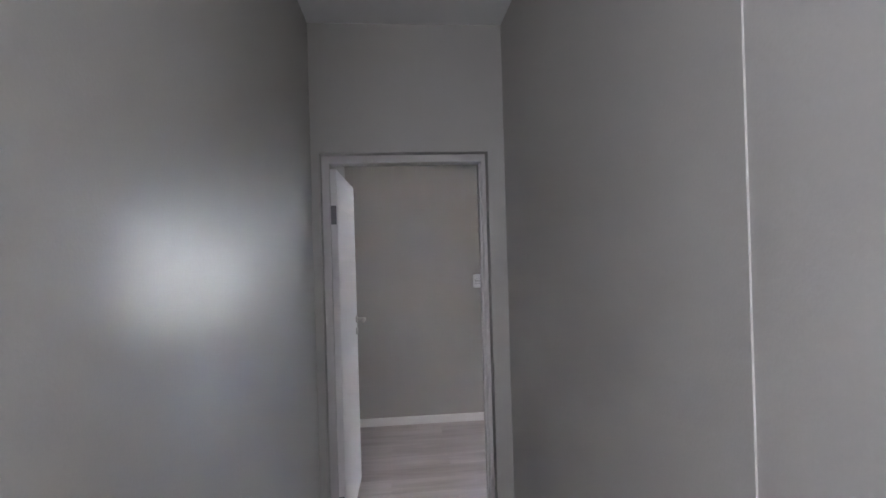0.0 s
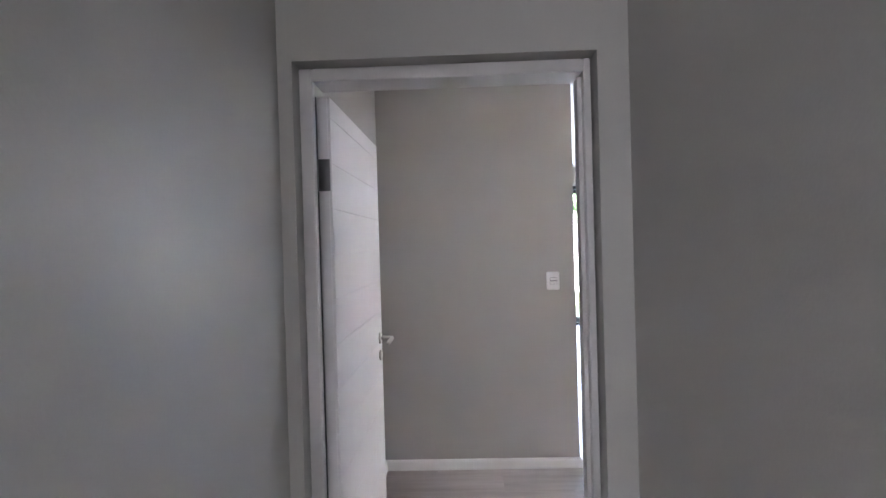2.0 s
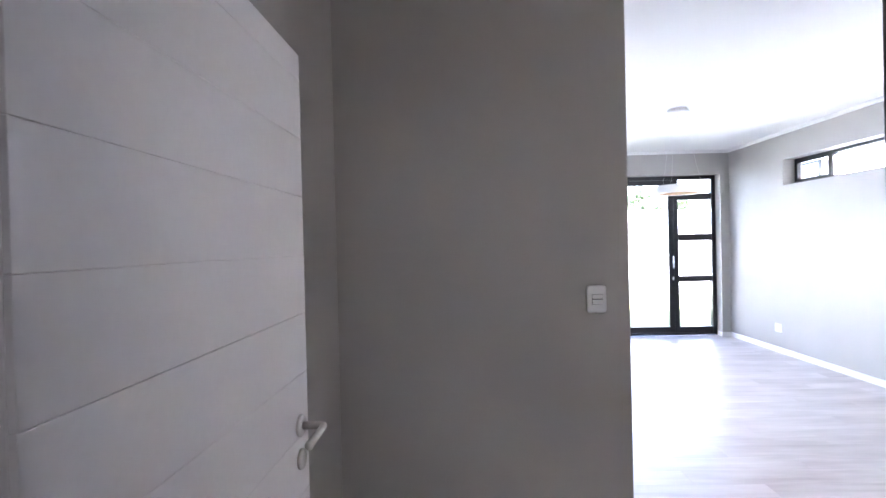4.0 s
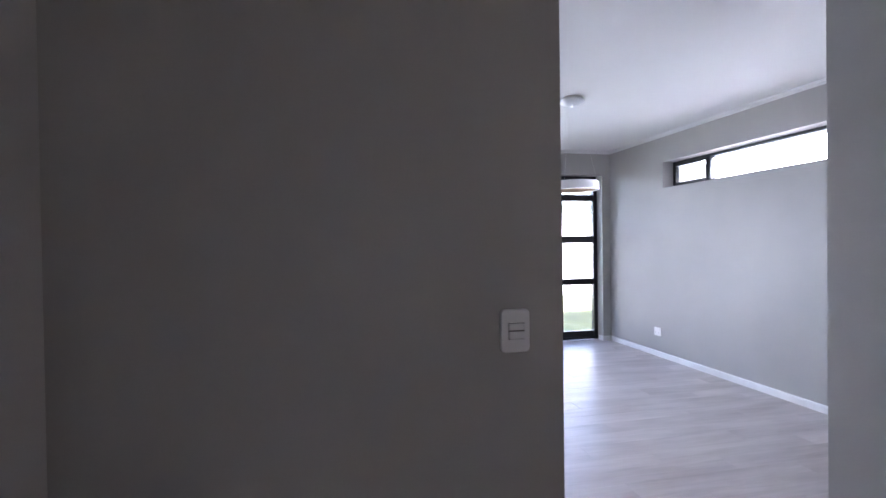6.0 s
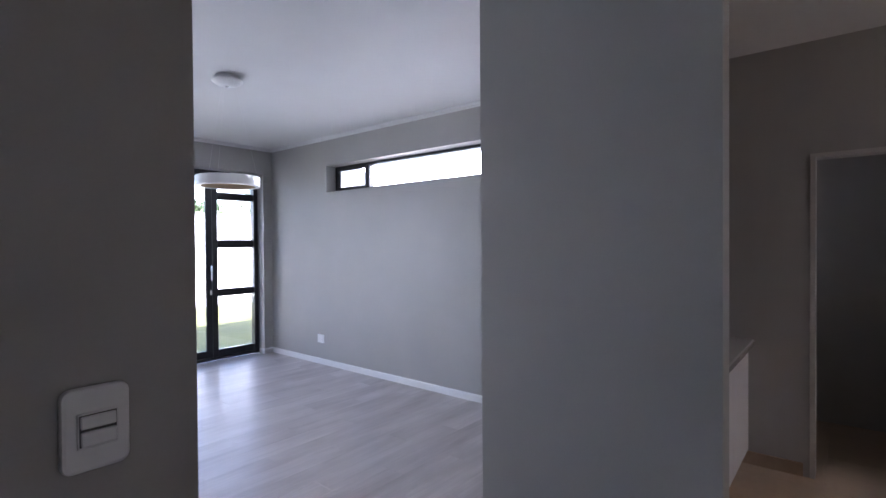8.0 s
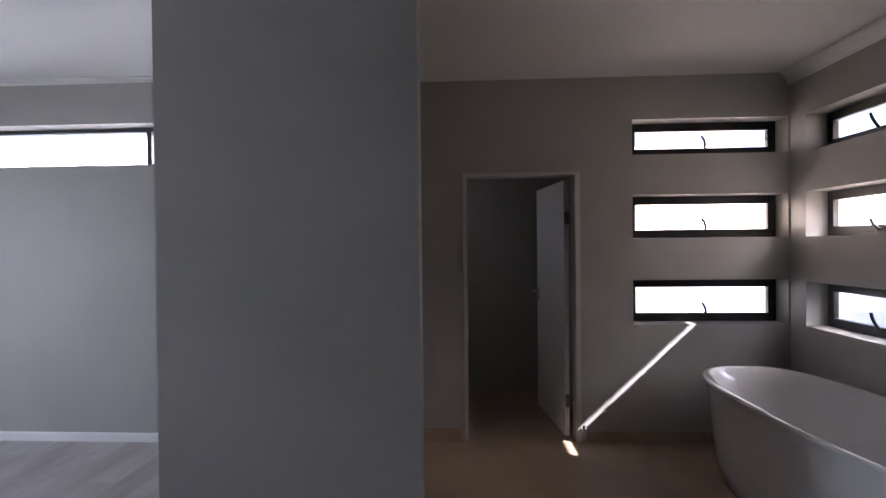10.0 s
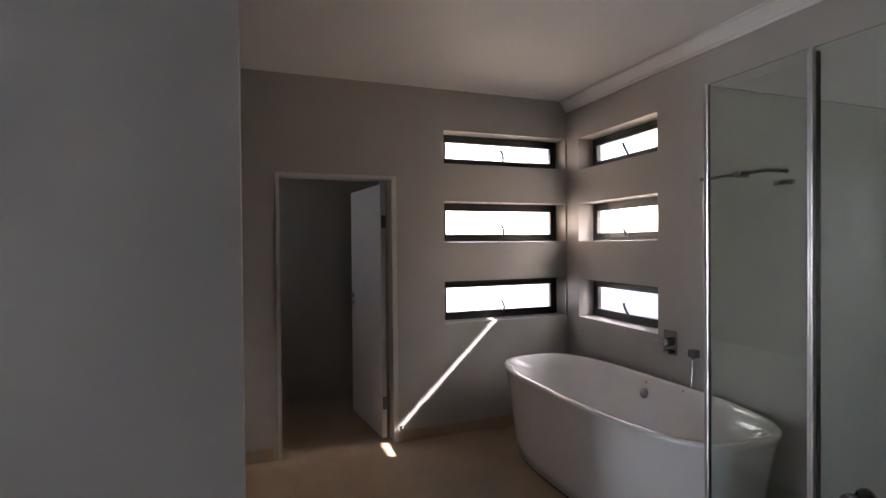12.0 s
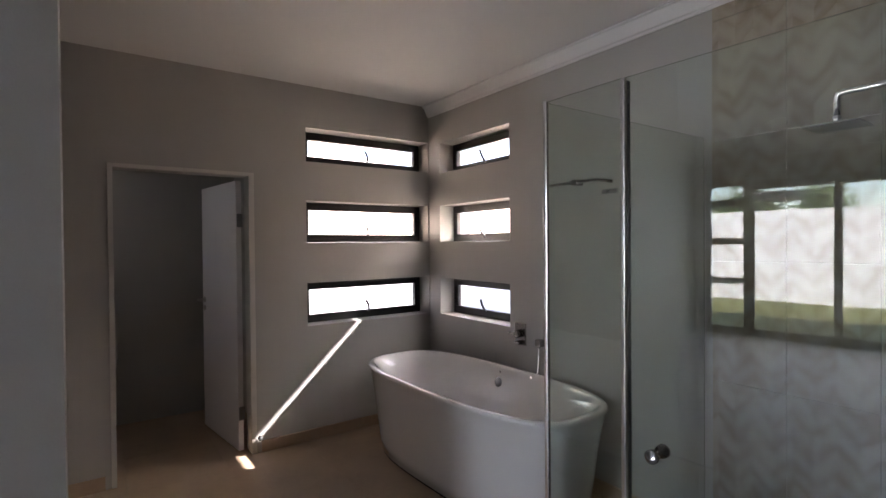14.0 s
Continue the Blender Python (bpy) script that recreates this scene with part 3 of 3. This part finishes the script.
for x in (-0.03, 0.03):
    part("rocker", soft_box(x - 0.010, x + 0.010, -0.016, -0.0105, 0.018, 0.040, 0.002), PLASTIC, so)
    bm = lathe([(0.0, -0.0122), (0.018, -0.0122), (0.019, -0.0105), (0.0, -0.0105)], 20, "Y")
    bmesh.ops.translate(bm, verts=bm.verts, vec=(x, 0, -0.014))
    o = part("outlet", bm, PLASTIC, so)
    for hx, hz in ((0, 0.007), (-0.007, -0.004), (0.007, -0.004)):
        part("pin_hole", soft_box(x + hx - 0.002, x + hx + 0.002, -0.0128, -0.0121, -0.014 + hz - 0.002, -0.014 + hz + 0.002, 0), DARK, o)

# ---- bedroom lamps ----
pl = thing("pendant_lamp", "white ring pendant lamp on thin wires below a domed ceiling rose", "pendant lamp", pose(2.365, 4.975, 0))
rose = part("ceiling_rose", lathe([(0.0, Z_BED - 0.0005), (0.094, Z_BED - 0.0005), (0.096, Z_BED - 0.022), (0.114, Z_BED - 0.026), (0.119, Z_BED - 0.033), (0.117, Z_BED - 0.041), (0.088, Z_BED - 0.062), (0.05, Z_BED - 0.074), (0.0, Z_BED - 0.078)], 40), PLASTIC, pl, "white domed ceiling rose", True)
part("finial", lathe([(0.0, Z_BED - 0.0775), (0.014, Z_BED - 0.0775), (0.016, Z_BED - 0.085), (0.008, Z_BED - 0.093), (0.0, Z_BED - 0.094)], 16), PLASTIC, rose, smooth=True)
N = 64
RO, RI, ZL, ZH = 0.243, 0.206, 2.012, 2.092


def hoop(sections):
    bm = bmesh.new()
    rings = [[bm.verts.new((r * math.cos(2 * math.pi * i / N), r * math.sin(2 * math.pi * i / N), z)) for i in range(N)] for r, z in sections]
    for k in range(len(rings)):
        a, c = rings[k], rings[(k + 1) % len(rings)]
        for i in range(N):
            bm.faces.new((a[i], a[(i + 1) % N], c[(i + 1) % N], c[i]))
    return bm


part("ring_shade", hoop(((RO - 0.004, ZL), (RO, ZL + 0.004), (RO, ZH - 0.004), (RO - 0.004, ZH), (RI, ZH), (RI, ZL))), PLASTIC, pl)
part("inner_band", hoop(((RI - 0.0005, ZL + 0.002), (RI - 0.004, ZL + 0.002), (RI - 0.004, ZH - 0.002), (RI - 0.0005, ZH - 0.002))), WOODIN, pl, "pale wooden inner band")
for k in range(3):
    a = radians(-35 + 120 * k)
    bm = tube(bmesh.new(), [(0.222 * math.cos(a), 0.222 * math.sin(a), ZH - 0.001), (0.06 * math.cos(a), 0.06 * math.sin(a), Z_BED - 0.068)], 0.0007, 6)
    part("wire", bm, PLASTIC, pl)

# ---- toilet room door ----
td = thing("door_3", "white flush door standing open into a dark toilet room", "door", kind="structure")
bm = bmesh.new()
for y0, y1 in ((0.405, 0.443), (1.282, 1.310)):
    box(bm, X_FAR - 0.010, X_FAR + 0.14, y0, y1, 0.001, 2.102)
box(bm, X_FAR - 0.010, X_FAR + 0.14, 0.443, 1.282, 2.076, 2.102)
bmesh.ops.bevel(bm, geom=bm.edges[:], offset=0.003, segments=2, affect="EDGES")
part("door_frame", bm, FRAMEB, td, "warm grey painted door frame")
TDM = pose(X_FAR + 0.10, 0.472, 0, 0, 0, 7.8)
bm = soft_box(0.004, 0.786, 0.0, 0.04, 0.008, 2.05, 0.002)
bm.transform(TDM)
tl = part("leaf", bm, DOORP, td)
for z in (0.24, 1.70):
    bm = soft_box(-0.008, 0.003, -0.006, 0.036, z, z + 0.10, 0.001, 1)
    bm.transform(TDM)
    part("hinge", bm, GREYCHROME, td, "dull steel butt hinge")
for z, r in ((1.10, 0.024), (1.03, 0.022)):
    bm = lathe([(0.0, 0.0), (r, 0.0), (r, 0.006), (r * 0.8, 0.009), (0.0, 0.009)], 20, "Y")
    bmesh.ops.translate(bm, verts=bm.verts, vec=(0.735, 0.04, z))
    bm.transform(TDM)
    part("handle_rose", bm, STEEL, tl, smooth=True)
bm = tube(bmesh.new(), [(0.735, 0.045, 1.10), (0.735, 0.09, 1.10), (0.728, 0.097, 1.10), (0.62, 0.097, 1.098)], 0.009, 10)
bm.transform(TDM)
part("lever_handle", bm, STEEL, tl, "brushed steel lever", True)
bm = lathe([(0.0, -0.0), (0.016, 0.0), (0.017, 0.02), (0.012, 0.03), (0.0, 0.032)], 16, "X")
bm.transform(Matrix.Translation((X_FAR - 0.012, 0.385, 0.115)) @ Matrix.Diagonal((-1, 1, 1, 1)))
st = thing("door_stop_knob", "small dark rubber stop beside the door frame", "door stop")
part("buffer", bm, DARK, st, smooth=True)

# ---- bathtub ----
TUB = Vector((3.185, -0.695, 0))
tub = thing("bathtub", "freestanding glossy white oval bathtub on the tan floor", "bathtub", pose(*TUB, 0, 0, 2.4))


def oval(bm, a, c, z, n=96, e=3.05):
    ring = []
    for i in range(n):
        t = 2 * math.pi * i / n
        ct, st_ = math.cos(t), math.sin(t)
        x = a * math.copysign(abs(ct) ** (2 / e), ct)
        y = c * math.copysign(abs(st_) ** (2 / e), st_)
        ring.append(bm.verts.new((x, y, z * TUB_RISE if z > 0.013 else z)))
    return ring


def skin(bm, rings, first=False, last=True):
    n = len(rings[0])
    for a, c in zip(rings, rings[1:]):
        for i in range(n):
            bm.faces.new((a[i], a[(i + 1) % n], c[(i + 1) % n], c[i]))
    if first:
        bm.faces.new(rings[0])
    if last:
        bm.faces.new(rings[-1])


A, B, HT = 0.980, 0.430, 0.615
TUB_RISE = 1.06
PROFILE_TUB = ((0.135, 0.085, 0.012), (0.120, 0.072, 0.016), (0.098, 0.058, 0.10), (0.074, 0.044, 0.25), (0.048, 0.030, 0.42), (0.022, 0.015, 0.54), (0.010, 0.008, 0.580),
               (0.003, 0.002, 0.594), (0.002, 0.001, 0.602), (0.005, 0.004, 0.609), (0.010, 0.009, 0.6138), (0.019, 0.016, HT), (0.036, 0.029, HT), (0.046, 0.036, 0.6125), (0.058, 0.043, 0.602), (0.075, 0.053, 0.578),
               (0.100, 0.067, 0.53), (0.145, 0.088, 0.43), (0.205, 0.115, 0.30), (0.265, 0.145, 0.21), (0.34, 0.19, 0.165), (0.50, 0.29, 0.148))
bm = bmesh.new()
rings = []
for k, (da, db, z) in enumerate(PROFILE_TUB):
    bow = 3.05 - 0.85 * min(1, max(0, k - 14) / 5)
    rings.append(oval(bm, A - da, B - db, z, e=bow))
skin(bm, rings, True, True)
part("shell", bm, ACRYL, tub, smooth=True)
bm = bmesh.new()
skin(bm, [oval(bm, *r) for r in ((A - 0.134, B - 0.084, 0.0), (A - 0.126, B - 0.078, 0.0), (A - 0.126, B - 0.078, 0.0118), (A - 0.134, B - 0.084, 0.0118))], True, True)
part("seal", bm, DARK, tub, "dark joint under the shell")
bm = lathe([(0.0, 0.0), (0.034, 0.0), (0.036, 0.006), (0.030, 0.014), (0.0, 0.016)], 28, "Y")
bm.transform(Matrix.Translation((0.085, -0.361, 0.533)) @ pose(0, 0, 0, 14, 0, 0))
part("overflow", bm, GREYCHROME, tub, "round chrome overflow", True)
bm = lathe([(0.0, 0.0), (0.009, 0.0), (0.009, 0.004), (0.0, 0.005)], 14, "Y")
bm.transform(Matrix.Translation((0.085, -0.379, 0.606)) @ pose(0, 0, 0, 14, 0, 0))
part("screw_cap", bm, GREYCHROME, tub, smooth=True)

# ---- wall fittings by the bathtub ----
mx = thing("bath_mixer", "square chrome bath mixer on the wall above the bathtub", "tap", pose(3.167, Y_BACK, 0.90))
part("plate", soft_box(-0.055, 0.055, 0.0005, 0.012, -0.085, 0.075, 0.004), MIXER, mx)
part("body", lathe([(0.0, 0.012), (0.028, 0.012), (0.028, 0.055), (0.022, 0.06), (0.0, 0.06)], 24, "Y"), MIXER, mx, smooth=True)
part("lever", soft_box(-0.008, 0.075, 0.045, 0.058, -0.012, 0.008, 0.003), MIXER, mx)
part("spout", soft_box(-0.022, 0.022, 0.012, 0.05, -0.080, -0.055, 0.005), MIXER, mx)
hs = thing("hand_shower_outlet", "small dark square hose outlet with a chrome hose", "shower outlet", pose(2.957, Y_BACK, 0.864))
part("outlet_block", soft_box(-0.024, 0.024, 0.0005, 0.05, -0.024, 0.024, 0.003), MIXER, hs, "dull steel block")
bm = tube(bmesh.new(), [(0.0, 0.035, -0.022), (0.0, 0.036, -0.10), (0.004, 0.04, -0.2), (0.012, 0.06, -0.235), (0.03, 0.09, -0.24)], 0.007, 8)
part("hose", bm, CHROME, hs, "chrome shower hose", True)
tr = thing("towel_rail", "slim dark bar on a chrome bracket on the bathroom wall", "towel rail", pose(2.62, Y_BACK, 1.943))
bm = tube(bmesh.new(), [(-0.285, 0.075, -0.024), (-0.23, 0.068, -0.012), (-0.17, 0.06, 0), (0.25, 0.06, 0)], 0.009, 10)
part("bar", bm, DARK, tr, "dark round bar", True)
part("bracket", soft_box(-0.024, 0.024, 0.0005, 0.072, -0.018, 0.018, 0.004), MIXER, tr)
hk = thing("robe_hook", "small dark metal robe hook on the wall below the towel rail", "hook", pose(2.40, Y_BACK, 1.872))
part("back_plate", soft_box(-0.055, 0.055, 0.0005, 0.010, -0.014, 0.014, 0.003), GREYCHROME, hk)
bm = tube(bmesh.new(), [(0, 0.009, 0), (0, 0.030, -0.004), (0, 0.036, 0.008)], 0.006, 8)
part("peg", bm, GREYCHROME, hk, smooth=True)

# ---- shower ----
YG, XS, ZG, ZD = 0.0, 1.83, 2.087, 2.070
sh = thing("shower_enclosure", "clear glass shower enclosure with chrome profiles, its door slightly open", "shower")
XP = 1.485


def sheet(name, m, length, z0, z1, label):
    bm = soft_box(0.0, length, -0.004, 0.004, z0, z1, 0.001, 1)
    bm.transform(m)
    return part(name, bm, SHOWERGLASS, sh, label)


sheet("side_glass", pose(XS, Y_BACK + 0.012, 0, 0, 0, 90), abs(Y_BACK) - 0.02, 0.006, ZG, "clear glass side panel")
sheet("front_glass", pose(XP + 0.018, YG, 0), XS - XP - 0.03, 0.006, ZG, "clear glass front panel")
HINGE_X = 0.665
DM = pose(HINGE_X, YG + 0.002, 0, 0, 0, 2.8)
dg = sheet("door_glass", DM, XP - HINGE_X - 0.014, 0.012, ZD, "clear glass shower door")


def strip(name, x0, x1, y0, y1, z1, material, label, parent=None):
    return part(name, soft_box(x0, x1, y0, y1, 0.004, z1, 0.003, 2), material, parent or sh, label)


strip("corner_profile", XS - 0.010, XS + 0.007, YG - 0.012, YG + 0.009, ZG + 0.004, PROFILE, "slim chrome corner profile")
strip("door_profile", XP + 0.0085, XP + 0.018, YG - 0.012, YG + 0.014, ZD, PROFILE, "chrome door profile")
strip("door_seal", XP - 0.010, XP + 0.008, YG - 0.006, YG + 0.010, ZD, DARK, "dark magnetic seal")
bm = soft_box(XP - HINGE_X - 0.022, XP - HINGE_X - 0.011, -0.010, 0.010, 0.012, ZD, 0.003)
bm.transform(DM)
part("edge_profile", bm, PROFILE, sh, "chrome edge profile of the door")
strip("wall_profile", X_BATH_W + 0.009, HINGE_X - 0.003, YG - 0.012, YG + 0.012, ZG, PROFILE, "chrome wall profile")
for side in (1, -1):
    bm = lathe([(0.0, 0.004), (0.008, 0.004), (0.008, 0.018), (0.019, 0.021), (0.0205, 0.028), (0.0205, 0.038), (0.017, 0.042), (0.0, 0.042)], 24, "Y")
    bm.transform(DM @ Matrix.Translation((0.700, 0, 0.94)) @ Matrix.Diagonal((1, side, 1, 1)))
    part("knob", bm, STEELKNOB, dg, "round chrome knob", True)
rs = thing("rain_shower", "square chrome rain shower head on a straight wall arm", "shower head", pose(1.147, -0.70, 0))
part("head", soft_box(-0.08, 0.08, -0.08, 0.08, 1.951, 1.957, 0.0025), STEELKNOB, rs)
part("joint", lathe([(0.0, 1.957), (0.013, 1.957), (0.013, 1.985), (0.010, 1.99), (0.0, 1.99)], 16), CHROME, rs, smooth=True)
bm = tube(bmesh.new(), [(0, 0, 1.985), (0, 0, 2.05), (-0.004, 0, 2.062), (-0.016, 0, 2.066), (X_BATH_W - 1.147 + 0.012, 0, 2.066)], 0.0105, 12)
part("arm", bm, CHROME, rs, smooth=True)
part("wall_flange", soft_box(X_BATH_W - 1.147 + 0.0005, X_BATH_W - 1.147 + 0.014, -0.03, 0.03, 2.036, 2.096, 0.004), CHROME, rs)

# ---- vanity ----
va = thing("vanity_cabinet", "white bathroom vanity cabinet against the partition wall", "vanity", pose(0, 0, 0))
part("body", soft_box(2.62, X_FAR - 0.012, 1.67, 2.198, 0.10, 0.82, 0.002), DOORP, va)
part("plinth", soft_box(2.64, X_FAR - 0.014, 1.72, 2.198, 0.001, 0.0995, 0.001), DOORP, va)
for k in range(3):
    x0 = 2.625 + k * 0.578
    d = part("cabinet_door", soft_box(x0, x0 + 0.572, 1.650, 1.6695, 0.105, 0.815, 0.003), DOORP, va)
vt = thing("worktop", "white stone-look worktop lying on the vanity cabinet", "worktop")
part("slab", soft_box(2.59, X_FAR - 0.011, 1.614, 2.198, 0.8205, 0.868, 0.010, 3), ACRYL, vt)

# ---- neighbours and trees seen through the openings ----
nh = thing("neighbour_house", "white plastered two-storey house with a brown tiled roof", "house")
bm = bmesh.new()
box(bm, 10.5, 18, -3, 19, -0.12, 4.6)
part("wall", bm, OUTWALL, nh)
bm = bmesh.new()
v = [bm.verts.new(p) for p in ((10.0, -3.5, 4.6), (18.5, -3.5, 4.6), (18.5, 19.5, 4.6), (10.0, 19.5, 4.6), (14.2, 0.5, 6.8), (14.2, 15.5, 6.8))]
for f in ((0, 1, 4), (1, 2, 5, 4), (2, 3, 5), (3, 0, 4, 5), (3, 2, 1, 0)):
    bm.faces.new([v[k] for k in f])
part("roof", bm, ROOF, nh, "brown tiled roof")
for y in (14.0, 16.6):
    w = thing("window", "", "")
    w.parent = nh
    bars("frame", "x", 10.44, 10.53, y, y + 1.5, 2.6, 3.7, 0.06, w)
    bm = bmesh.new()
    box(bm, 10.49, 10.496, y + 0.06, y + 1.44, 2.66, 3.64)
    part("pane", bm, PANE, w)


def tree(x, y, h, r, seed):
    """A garden tree: tapered trunk with limbs and a ragged crown of many leaves."""
    rnd = random.Random(seed)
    t = thing("tree", "leafy green garden tree behind the white wall", "tree", Matrix.Translation((x, y, -0.12)), "trees behind the garden wall")
    bm = bmesh.new()

    def limb(p, q, r0, r1):
        d = (q - p).normalized()
        a = d.orthogonal().normalized()
        c = d.cross(a)
        lo = [bm.verts.new(p + r0 * (math.cos(k * 1.0472) * a + math.sin(k * 1.0472) * c)) for k in range(6)]
        hi = [bm.verts.new(q + r1 * (math.cos(k * 1.0472) * a + math.sin(k * 1.0472) * c)) for k in range(6)]
        for k in range(6):
            bm.faces.new((lo[k], lo[(k + 1) % 6], hi[(k + 1) % 6], hi[k]))

    fork = Vector((rnd.uniform(-.15, .15), rnd.uniform(-.15, .15), h * 0.42))
    limb(Vector((0, 0, 0)), fork, 0.13, 0.09)
    tips = []
    for k in range(9):
        a = k * 0.7 + rnd.random()
        q = fork + Vector((math.cos(a) * r * rnd.uniform(.3, .8), math.sin(a) * r * rnd.uniform(.3, .8), h * rnd.uniform(.15, .5)))
        limb(fork, q, 0.05, 0.012)
        tips.append(q)
    part("trunk", bm, BARK, t)
    verts, faces = [], []
    for q in tips:
        for _ in range(330):
            o = q + Vector((rnd.gauss(0, r * .24), rnd.gauss(0, r * .24), rnd.gauss(0, h * .09)))
            u = Vector((rnd.uniform(-1, 1), rnd.uniform(-1, 1), rnd.uniform(-1, 1))).normalized()
            w = u.orthogonal().normalized()
            s = rnd.uniform(.06, .13)
            i = len(verts)
            verts += [o - u * s, o + w * s * .45, o + u * s, o - w * s * .45]
            faces.append((i, i + 1, i + 2, i + 3))
    me = bpy.data.meshes.new("crown")
    me.from_pydata([tuple(p) for p in verts], [], faces)
    me.materials.append(LEAF)
    c = new("crown", me)
    c.parent = t


for k, (x, y, h, r) in enumerate(((0.9, 16.2, 3.1, 1.2), (4.3, 16.2, 3.15, 0.7), (6.2, 16.3, 3.2, 0.7), (7.2, 16.4, 3.1, 0.9), (9.6, 16.4, 3.35, 1.0), (-2.6, 16.5, 3.2, 1.4))):
    tree(x, y, h, r, 11 + k)

# ---- floor and wall pieces ----
rnd = random.Random(4)
shared = {}


def plank(length, width, parent, material, name, x, y, thick=0.009):
    key = (name, round(length, 3), round(width, 3))
    if key not in shared:
        bm = bmesh.new()
        g = 0.0002
        lo = [bm.verts.new((sx * (length / 2 - g), sy * (width / 2 - g), -thick)) for sx, sy in ((-1, -1), (1, -1), (1, 1), (-1, 1))]
        md = [bm.verts.new((sx * (length / 2 - g), sy * (width / 2 - g), -0.0007)) for sx, sy in ((-1, -1), (1, -1), (1, 1), (-1, 1))]
        hi = [bm.verts.new((sx * (length / 2 - g - 0.0007), sy * (width / 2 - g - 0.0007), 0)) for sx, sy in ((-1, -1), (1, -1), (1, 1), (-1, 1))]
        for a, c in ((lo, md), (md, hi)):
            for i in range(4):
                bm.faces.new((a[i], a[(i + 1) % 4], c[(i + 1) % 4], c[i]))
        bm.faces.new(hi)
        shared[key] = mesh_of(name, bm, material)
    ob = new(name, shared[key])
    ob.parent = parent
    ob.location = (x, y, 0)
    return ob


PW, PL = 0.192, 1.285
row = 0
y = -6.0
while y < Y_BED + 0.13:
    y1 = min(y + PW, Y_BED + 0.14)
    x_lo, x_hi = (X_COR_L, X_COR_R + 0.016) if y1 <= 0.0 else ((X_VL, X_TILE) if y < 2.2 else (-0.6, X_BED))
    x = x_lo - (row * 0.43) % PL
    while x < x_hi - 0.02:
        a, c = max(x, x_lo), min(x + PL, x_hi)
        if c - a > 0.03:
            plank(c - a, y1 - y, floor_lam, PLANK, "plank", (a + c) / 2, (y + y1) / 2, 0.0085)
        x += PL
    y += PW
    row += 1

TS = 0.6
for i in range(9):
    for j in range(6):
        a, c = X_BATH_W + i * TS, min(X_BATH_W + (i + 1) * TS, 5.685)
        b0, b1 = Y_BACK + j * TS, min(Y_BACK + (j + 1) * TS, 2.2)
        if b0 > -0.05 and a < X_TILE:
            a = X_TILE
        if c - a < 0.03 or b1 - b0 < 0.03:
            continue
        plank(c - a, b1 - b0, floor_bath, BATHTILE, "tile", (a + c) / 2, (b0 + b1) / 2, 0.003)

back = bpy.data.objects["wall_bath_back"]
for i in range(4):
    for j in range(6):
        x0, x1 = 1.79 - (i + 1) * 0.327, 1.79 - i * 0.327
        z0, z1 = -0.325 + j * 0.597, 0.272 + j * 0.597
        x0, z0, z1 = max(x0, X_BATH_W), max(z0, 0.001), min(z1, Z_BATH - 0.086)
        if x1 - x0 < 0.02 or z1 - z0 < 0.03:
            continue
        key = ("wt", round(x1 - x0, 3), round(z1 - z0, 3))
        if key not in shared:
            w, h = (x1 - x0) / 2 - 0.001, (z1 - z0) / 2 - 0.001
            shared[key] = mesh_of("wall_tile", soft_box(-w, w, 0.0005, 0.009, -h, h, 0.0015, 1), CHEVRON)
        ob = new("tile", shared[key])
        ob.parent = back
        ob.location = ((x0 + x1) / 2, Y_BACK, (z0 + z1) / 2)
